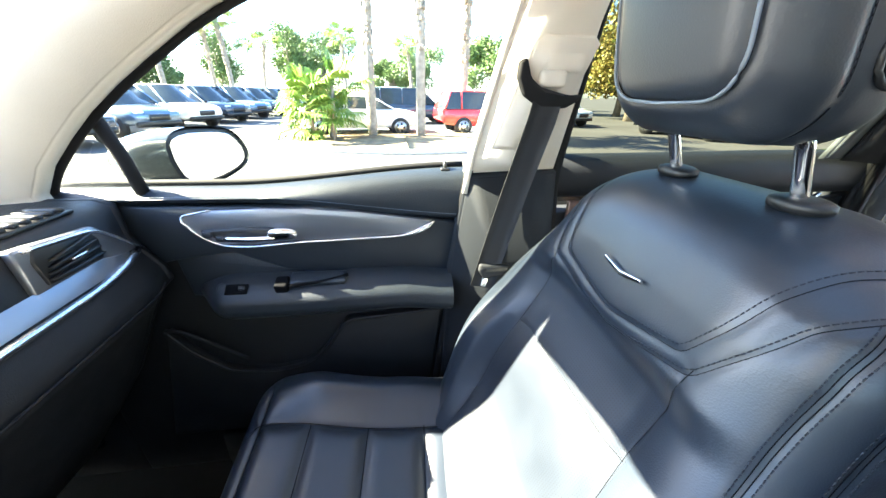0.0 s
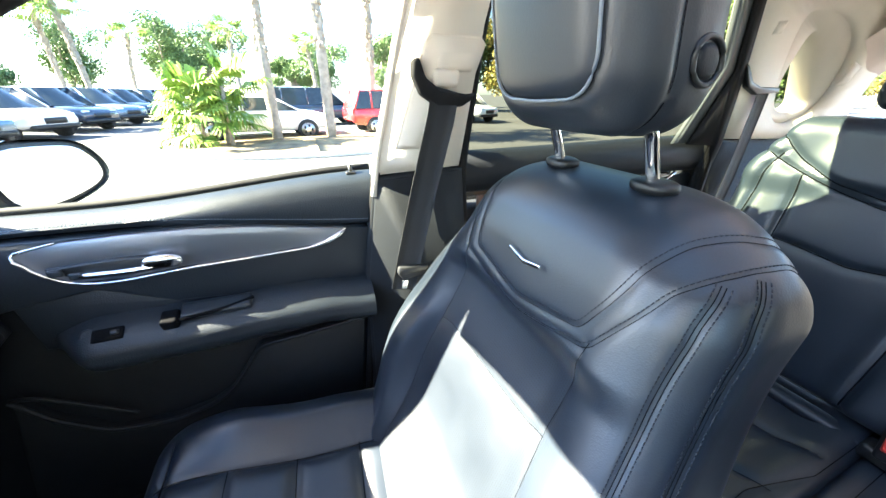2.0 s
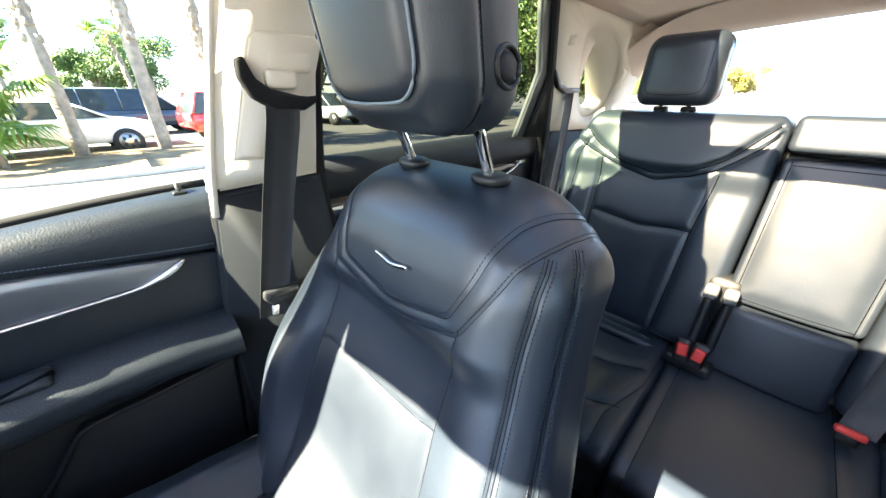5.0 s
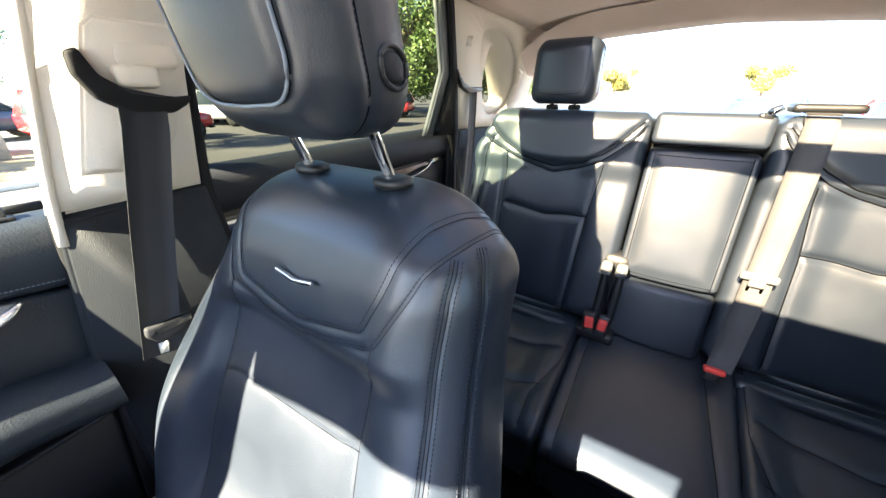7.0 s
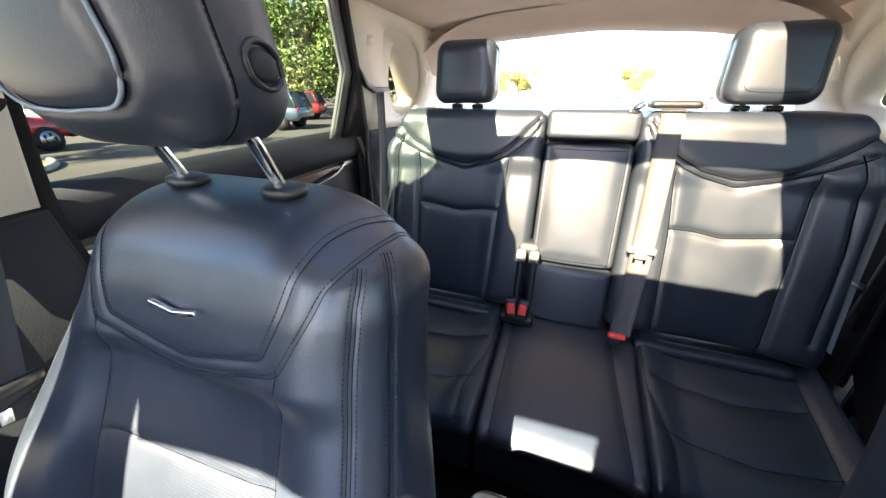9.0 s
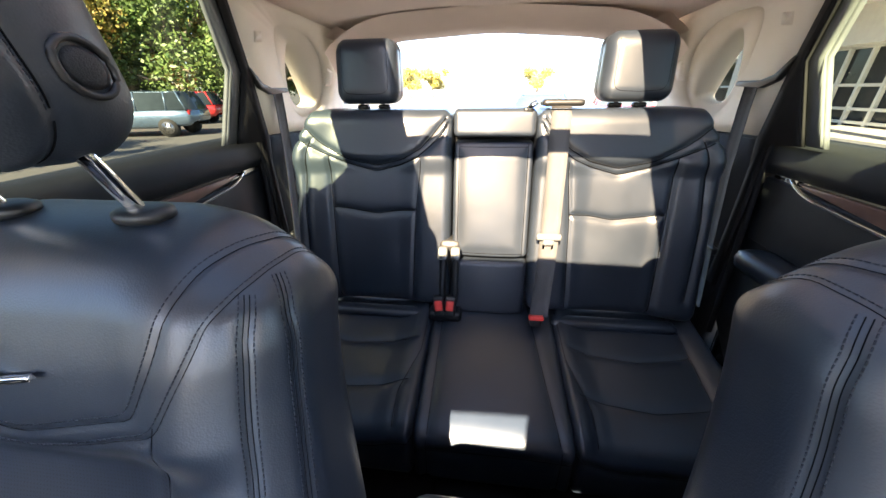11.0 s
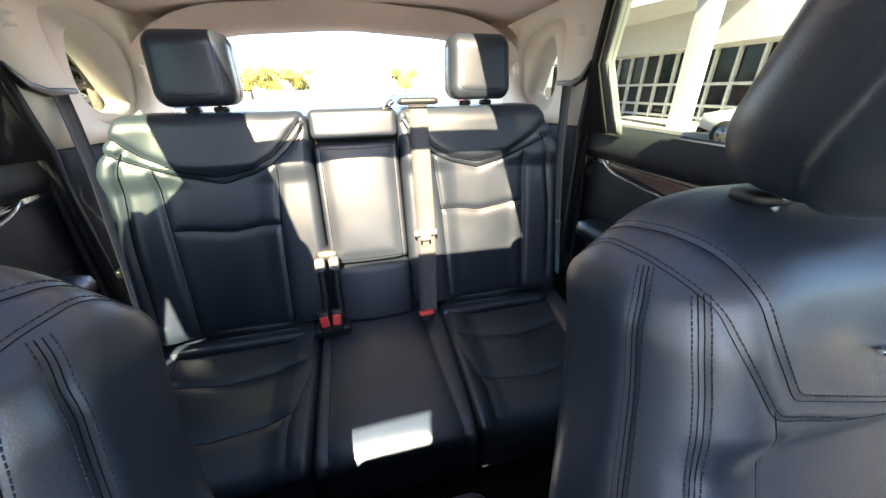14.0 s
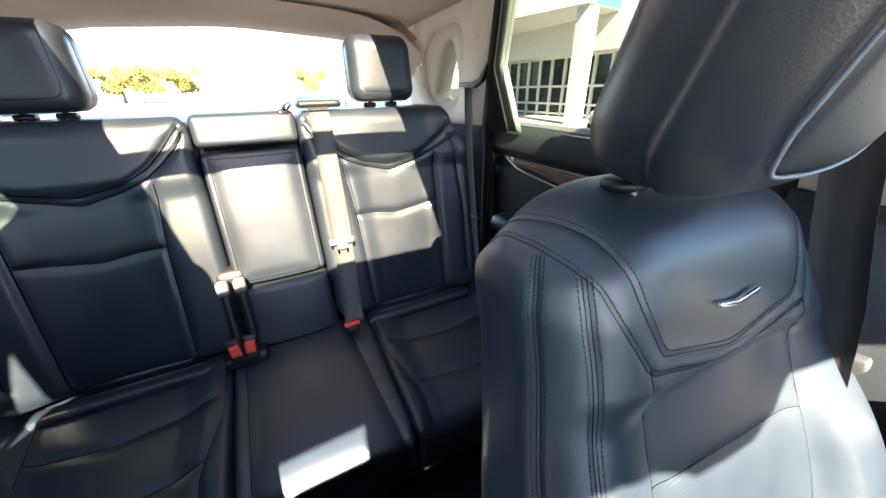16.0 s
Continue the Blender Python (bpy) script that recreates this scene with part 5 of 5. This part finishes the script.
def car_kind(name, paint, kind="suv"):
    """A parked car along the x axis, nose to +x, wheels on the ground."""
    car = thing("parked_car", name, "car", "parked cars")
    L, H, W = (4.7, 1.72, 0.93) if kind == "suv" else (4.6, 1.46, 0.9)
    if kind == "van":
        L, H, W = 5.0, 1.85, 0.98
    st = [(-0.5, 0.55, 0.95, 0.85), (-0.47, 0.42, 1.02, 0.93), (-0.3, 0.33, 1.03, 1.0), (0.0, 0.32, 1.02, 1.0), (0.25, 0.33, 1.0, 0.99), (0.40, 0.36, 0.92, 0.95), (0.475, 0.42, 0.84, 0.88), (0.5, 0.5, 0.72, 0.78)]
    grid = []
    for u, zb, zt, wf in st:
        x, w = u * L, W * wf
        grid.append([(x, w * a, zb + (zt - zb) * b) for a, b in ((-0.8, 0.0), (-0.97, 0.15), (-1.0, 0.55), (-0.96, 0.9), (-0.85, 1.0), (0, 1.03), (0.85, 1.0), (0.96, 0.9), (1.0, 0.55), (0.97, 0.15), (0.8, 0.0))])
    V, F = sheet(grid)
    F += [tuple(range(11)), tuple(range(len(V) - 1, len(V) - 12, -1))]
    body = part("body", (V, F), paint, car)
    back = -0.48 if kind != "sedan" else -0.36
    gh = []
    for z, a, b, w in ((1.0, back, 0.27, 0.92), (1.0 + (H - 1.0) * 0.55, back + 0.03, 0.17, 0.84), (H - 0.06, back + (0.06 if kind != "sedan" else 0.12), 0.10, 0.74)):
        gh.append([(a * L, -w * W, z), (b * L, -w * W, z), (b * L + 0.08, 0, z), (b * L, w * W, z), (a * L, w * W, z), (a * L - 0.05, 0, z), (a * L, -w * W, z)])
    part("window_band", sheet(gh), CAR_GLASS, car, "dark car windows")
    za = H - 0.06
    a, b, w = back + (0.06 if kind != "sedan" else 0.12), 0.10, 0.75
    part("roof", shell([[(a * L + (b - a) * L * u, w * W * v, za + 0.05 * (1 - v * v) * (1 - (2 * u - 1) ** 4)) for v in np.linspace(-1, 1, 7)] for u in np.linspace(-0.02, 1.02, 8)], (0, 0, -0.03)), paint, car)
    for sy in (-1, 1):
        for u0, u1 in ((0.27, 0.10), (back, a), (-0.1, -0.1), (-0.33, -0.33) if kind != "sedan" else (-0.12, -0.12)):
            part("window_post", tube([(u0 * L, sy * 0.925 * W, 1.0), (u1 * L, sy * 0.75 * W, za)], 0.035, 6), paint, car)
        for u in (-0.31, 0.32):
            c = (u * L, sy * (W - 0.10), 0.35)
            wheel = part("wheel", tube([(c[0], c[1] - 0.11, 0.35), (c[0], c[1] + 0.11, 0.35)], 0.35, 24), TYRE, car, "black tyre")
            part("rim", tube([(c[0], c[1] + sy * 0.10, 0.35), (c[0], c[1] + sy * 0.122, 0.35)], 0.23, 20), RIM, wheel, "alloy rim")
            for k in range(5):
                q = k * math.tau / 5
                part("spoke_gap", block((c[0] + 0.13 * math.cos(q), c[1] + sy * 0.122, 0.35 + 0.13 * math.sin(q)), (0.035, 0.006, 0.05), 0.01, 0.05), TYRE, wheel)
        part("headlamp", block((0.465 * L, sy * 0.62 * W, 0.78), (0.12, 0.16, 0.06), 0.04, 0.06), LAMP_CLEAR, car, "clear headlamp")
        part("tail_lamp", block((-0.488 * L, sy * 0.75 * W, 0.9), (0.05, 0.12, 0.10), 0.03, 0.06), LAMP_RED, car, "red tail lamp")
    part("grille", block((0.497 * L, 0, 0.62), (0.03, 0.36, 0.10), 0.02, 0.08), HARD_BLACK, car)
    part("bumper", block((0.48 * L, 0, 0.42), (0.10, 0.75, 0.09), 0.05, 0.1), HARD_BLACK, car)
    return car


P_WHITE = mat("white_car_paint", (0.75, 0.76, 0.77), 0.2, coat=1.0, blotch=0.02)
P_RED = mat("red_car_paint", (0.55, 0.03, 0.03), 0.2, coat=1.0, blotch=0.02)
P_BLUE = mat("bright_blue_car_paint", (0.04, 0.10, 0.42), 0.2, coat=1.0, blotch=0.02)
P_DARK = mat("dark_blue_car_paint", (0.03, 0.045, 0.07), 0.2, coat=1.0)
P_SILVER = mat("silver_blue_car_paint", (0.13, 0.19, 0.27), 0.25, metal=0.5, coat=1.0)
suv_white = car_kind("white parked sport utility car in the sun", P_WHITE)
suv_dark = car_kind("dark blue parked sport utility car", P_DARK)
suv_silver = car_kind("silver-blue parked sport utility car", P_SILVER)
suv_red = car_kind("bright red parked sport utility car", P_RED)
sedan_white = car_kind("white parked car behind the palms", P_WHITE, "sedan")
van_blue = car_kind("dark blue parked van behind the white car", P_DARK, "van")
suv_white.matrix_basis = pose(-17.3, -9.9, GZ, 0, 0, 66)
suv_dark.matrix_basis = pose(-20.2, -9.75, GZ, 0, 0, 66)
suv_silver.matrix_basis = pose(-14.4, -10.05, GZ, 0, 0, 66)
suv_red.matrix_basis = pose(-15.4, 4.2, GZ, 0, 0, 97)
sedan_white.matrix_basis = pose(-14.3, -1.3, GZ, 0, 0, 97)
van_blue.matrix_basis = pose(-20.5, 0.9, GZ, 0, 0, 97)
sedan_blue = car_kind("bright blue parked car behind the open tailgate", P_BLUE, "sedan")
sedan_blue.matrix_basis = pose(2.2, 14.6, GZ, 0, 0, 75)
sedan_red = car_kind("red parked car behind the open tailgate", P_RED, "sedan")
sedan_red.matrix_basis = pose(4.9, 14.4, GZ, 0, 0, 78)
ROW = [suv_silver, suv_dark, suv_dark, suv_white, suv_white, suv_silver, suv_white, suv_white, suv_dark, suv_white]
for k, src in enumerate(ROW):                             # the long row beyond the lane
    copy_thing(src, pose(-23.1 - 2.9 * k, -9.6 + 0.15 * k, GZ, 0, 0, 64 + 3 * (k % 3)))
for k, src in enumerate([suv_dark, suv_white, suv_dark]):
    copy_thing(src, pose(-11.5 + 2.9 * k, -10.2 - 0.2 * k, GZ, 0, 0, 66))
for src, x, y, rz in ((suv_silver, -14.2, 13.2, 195), (suv_red, -17.6, 18.6, 200), (suv_white, -20.5, 9.5, 20), (suv_silver, -24, 9.5, 20), (suv_white, -27.5, 9.5, 20), (suv_dark, -31, 9.5, 20),
                      (suv_white, 10.3, 5.9, 100)):
    copy_thing(src, pose(x, y, GZ, 0, 0, rz))


def palm(height, lean, seed):
    rnd = random.Random(seed)
    tree = thing("palm_tree", "tall palm tree with rough trunk and green fronds", "palm tree", "palms")
    pts = [(lean * (z / height) ** 2, 0, z) for z in np.linspace(0, height, 14)]
    part("trunk", tube(pts, [0.16 + 0.02 * (k % 2) - 0.002 * k for k in range(14)], 10), BARK, tree, "rough brown palm trunk")
    boots = [block((lean * (z / height) ** 2 + 0.15 * math.cos(a), 0.15 * math.sin(a), z), (0.05, 0.05, 0.09), 0.02, 0.1) for z in np.linspace(height * 0.45, height, 22) for a in [rnd.uniform(0, 6.28) for _ in range(4)]]
    part("boots", joined(boots), BARK, tree, kind="stuff")
    part("crown", fronds(Vector(pts[-1]), 26, 1.9, rnd), PALM_LEAF, tree, "drooping green fronds")
    return tree


def fronds(top, count, length, rnd, up=0.9):
    V, F = [], []
    for k in range(count):
        a, e = rnd.uniform(0, math.tau), rnd.uniform(-0.4, up)
        d = Vector((math.cos(a) * math.cos(e), math.sin(a) * math.cos(e), math.sin(e)))
        side = d.cross(Vector((0, 0, 1))).normalized()
        ln = length * rnd.uniform(0.7, 1.1)
        stem = [top + d * ln * u * 0.55 + Vector((0, 0, -0.35 * ln * u * u * 0.4)) for u in (0, 0.5, 1)]
        hub = stem[-1]
        for j in range(17):
            q = (j - 8) / 8 * 1.9
            dd = (d * math.cos(q) + side * math.sin(q)).normalized()
            l2 = ln * 0.55 * (1 - 0.25 * abs(q) / 1.9)
            p1, p2 = hub + dd * l2 * 0.6, hub + dd * l2 + Vector((0, 0, -0.22 * ln * rnd.uniform(0.5, 1.3)))
            wv = dd.cross(d if abs(dd.dot(d)) < 0.98 else Vector((0, 0, 1))).normalized().cross(dd) * 0.035
            b = len(V)
            V += [hub - wv * 0.4, hub + wv * 0.4, p1 + wv, p1 - wv, p2]
            F += [(b, b + 1, b + 2, b + 3), (b + 3, b + 2, b + 4)]
        b = len(V)
        w2 = side * 0.02
        V += [stem[0] - w2, stem[0] + w2, hub + w2, hub - w2]
        F.append((b, b + 1, b + 2, b + 3))
    return V, F


def leaf_cloud(centers, count, size, rnd):
    V, F = [], []
    for _ in range(count):
        c, r = rnd.choice(centers)
        d = Vector((rnd.gauss(0, 1), rnd.gauss(0, 1), rnd.gauss(0, 0.8))).normalized() * r * rnd.uniform(0.45, 1.05)
        p = Vector(c) + d
        a = Vector((rnd.gauss(0, 1), rnd.gauss(0, 1), rnd.gauss(0, 1))).normalized() * size * rnd.uniform(0.6, 1.4)
        b = a.cross(Vector((rnd.gauss(0, 1), rnd.gauss(0, 1), rnd.gauss(0, 1)))).normalized() * size * 0.6
        n = len(V)
        V += [p - a, p + b, p + a, p - b]
        F.append((n, n + 1, n + 2, n + 3))
    return V, F


def oak(height, spread, seed, leaves, material, label):
    rnd = random.Random(seed)
    tree = thing("tree", label, "tree", "trees")
    limbs = [tube([(0, 0, 0), (0.1, 0, height * 0.25), (0.0, 0.1, height * 0.5)], [0.35, 0.27, 0.2], 8)]
    cs = []
    for k in range(16):
        a = rnd.uniform(0, math.tau)
        rr = spread * rnd.uniform(0.2, 0.85)
        tip = (rr * math.cos(a), rr * math.sin(a), height * rnd.uniform(0.32, 0.9))
        limbs.append(tube([(0, 0, height * rnd.uniform(0.2, 0.45)), (tip[0] * 0.5, tip[1] * 0.5, tip[2] * 0.75), tip], [0.14, 0.09, 0.03], 6))
        cs.append((tip, spread * rnd.uniform(0.22, 0.42)))
    part("trunk", joined(limbs), BARK, tree, "brown trunk and limbs")
    part("crown", leaf_cloud(cs, leaves * 2, 0.15, rnd), material, tree, "dense green crown")
    return tree


p1 = palm(5.9, -0.9, 1)
p1.matrix_basis = pose(-13.0, -0.75, GZ + 0.1)
p2 = palm(6.3, -0.25, 2)
p2.matrix_basis = pose(-13.0, 1.0, GZ + 0.1)
p3 = palm(5.8, 0.4, 3)
p3.matrix_basis = pose(-15.0, 2.9, GZ)
for x, y, rz in ((-26, -14.5, 40), (-30, -12, 120), (-34, -15, 200), (-24, -17, 280), (-33, -4, 10), (-17, -18, 70), (-38, 2, 33), (-21, -15, 160), (-40, -13, 250)):
    copy_thing(p1 if rz % 20 else p2, pose(x, y, GZ, 0, 0, rz))
clump = thing("palm_shrub", "sunlit low palm shrub in the planting island", "palm shrub")
rnd = random.Random(7)
part("fronds", joined([fronds(Vector((rnd.uniform(-0.6, 0.6), rnd.uniform(-0.7, 0.7), rnd.uniform(0.3, 1.9))), 12, 1.25, rnd, 1.3) for _ in range(7)]), PALM_LEAF, clump)
part("stems", joined([tube([(dx, dy, 0), (dx * 1.2, dy * 1.2, 1.6)], 0.06, 6) for dx, dy in ((0.2, 0.3), (-0.3, 0.1), (0.0, -0.4))]), BARK, clump)
clump.matrix_basis = pose(-12.0, -2.2, GZ + 0.1)
island = part("planting_island", shell([[(-12.4 + 2.8 * u * math.cos(a), 0.4 + 4.2 * u * math.sin(a), GZ + 0.10 + 0.06 * (1 - u)) for a in np.linspace(0, math.tau, 25)] for u in (0.02, 0.5, 0.95, 1.0)], (0, 0, -0.2)), GRASS_DIRT, None)
tagged(island, "mulched planting island with palms", "planting bed", kind="structure")
kerb_line = part("kerb", tube([(-12.4 + 2.86 * math.cos(a), 0.4 + 4.27 * math.sin(a), GZ + 0.06) for a in np.linspace(0, math.tau, 41)[:-1]], 0.085, 8, closed=True), KERB, None)
tagged(kerb_line, "pale concrete kerb round the island", "kerb", kind="structure")

o1 = oak(9.5, 5.5, 11, 9000, LEAF, "large green oak tree beyond the parked cars")
o1.matrix_basis = pose(-60, -15.5, GZ)
o2 = oak(8.0, 5.0, 12, 9000, LEAF, "broad green tree at the edge of the lot")
o2.matrix_basis = pose(-20, 22, GZ)
o3 = oak(7.0, 4.5, 13, 7000, LEAF_DRY, "golden green tree in the sun")
o3.matrix_basis = pose(-24, 17, GZ)
for src, x, y, sc in ((o1, -66, -12, 70), (o1, -70, -30, 10), (o2, -55, -33, 30), (o2, -48, -38, 90), (o1, -72, 6, 120), (o2, -27, 25, 60), (o2, -14.5, 25, 150), (o2, -33, 15, 220), (o2, -42, 12, 90),
                      (o3, -17, 27, 200), (o3, -30, 20, 120), (o1, -36, 30, 40), (o2, -30, 75, 20), (o2, -24, 46, 10), (o2, -75, 0, 100), (o1, -60, -44, 0), (o2, -42, -52, 0),
                      (o3, -30, 92, 0), (o3, -25, 98, 50), (o3, -20, 93, 130), (o3, -14.5, 97, 210), (o2, -36, 90, 280), (o3, 13, 99, 60)):
    copy_thing(src, pose(x, y, GZ, 0, 0, sc))

# ---- dealership building ----
walk_slab = part("pavement", block((15.0, 10.5, GZ / 2 - 0.01), (5.4, 13.0, -GZ / 2 + 0.01), 0.02, 2.0), KERB, None, smooth=False)
tagged(walk_slab, "pale concrete pavement in front of the showroom", "pavement", kind="structure")
shop = thing("showroom_building", "white showroom with dark gridded windows and columns", "building")
BX, BY = 12.0, 13.6
part("wall_above", block((BX + 2.0, BY - 3.0, 4.0), (2.0, 12.0, 1.5), 0.05, 2.0), WHITE_WALL, shop, "white wall above the windows", smooth=False)
part("wall_core", block((BX + 2.4, BY - 3.0, 1.25), (1.6, 12.0, 1.25), 0.05, 2.0), SHOP_GLASS, shop, "dark showroom glass", smooth=False)
for y in np.arange(BY - 11.5, BY + 8, 0.83):
    part("mullion", block((BX + 0.75, float(y), 1.25), (0.07, 0.05, 1.26), 0.01, 1.0), WHITE_WALL, shop, smooth=False)
for z in (0.12, 0.55, 1.30, 2.48):
    part("transom", block((BX + 0.75, BY - 2.0, z), (0.06, 10.5, 0.05), 0.01, 3.0), WHITE_WALL, shop, smooth=False)
for x, y in ((10.4, 9.55), (10.4, 2.5), (10.4, 16.6)):
    part("column", block((x, y + 0.3, 2.4), (0.25, 0.25, 2.4), 0.03, 1.0), WHITE_WALL, shop, "white square column", smooth=False)
m_can = Matrix.Rotation(math.atan2(1.4, 6.4), 3, "Z")
part("canopy", block((13.0, 14.2, 3.95), (4.0, 4.0, 0.3), 0.05, 2.0, m_can), WHITE_WALL, shop, "white canopy roof", smooth=False)
part("fascia", block((13.9, 10.35, 3.9), (3.6, 0.05, 0.22), 0.02, 2.0, m_can), BLUE_STRIP, shop, "bright blue fascia strip", smooth=False)
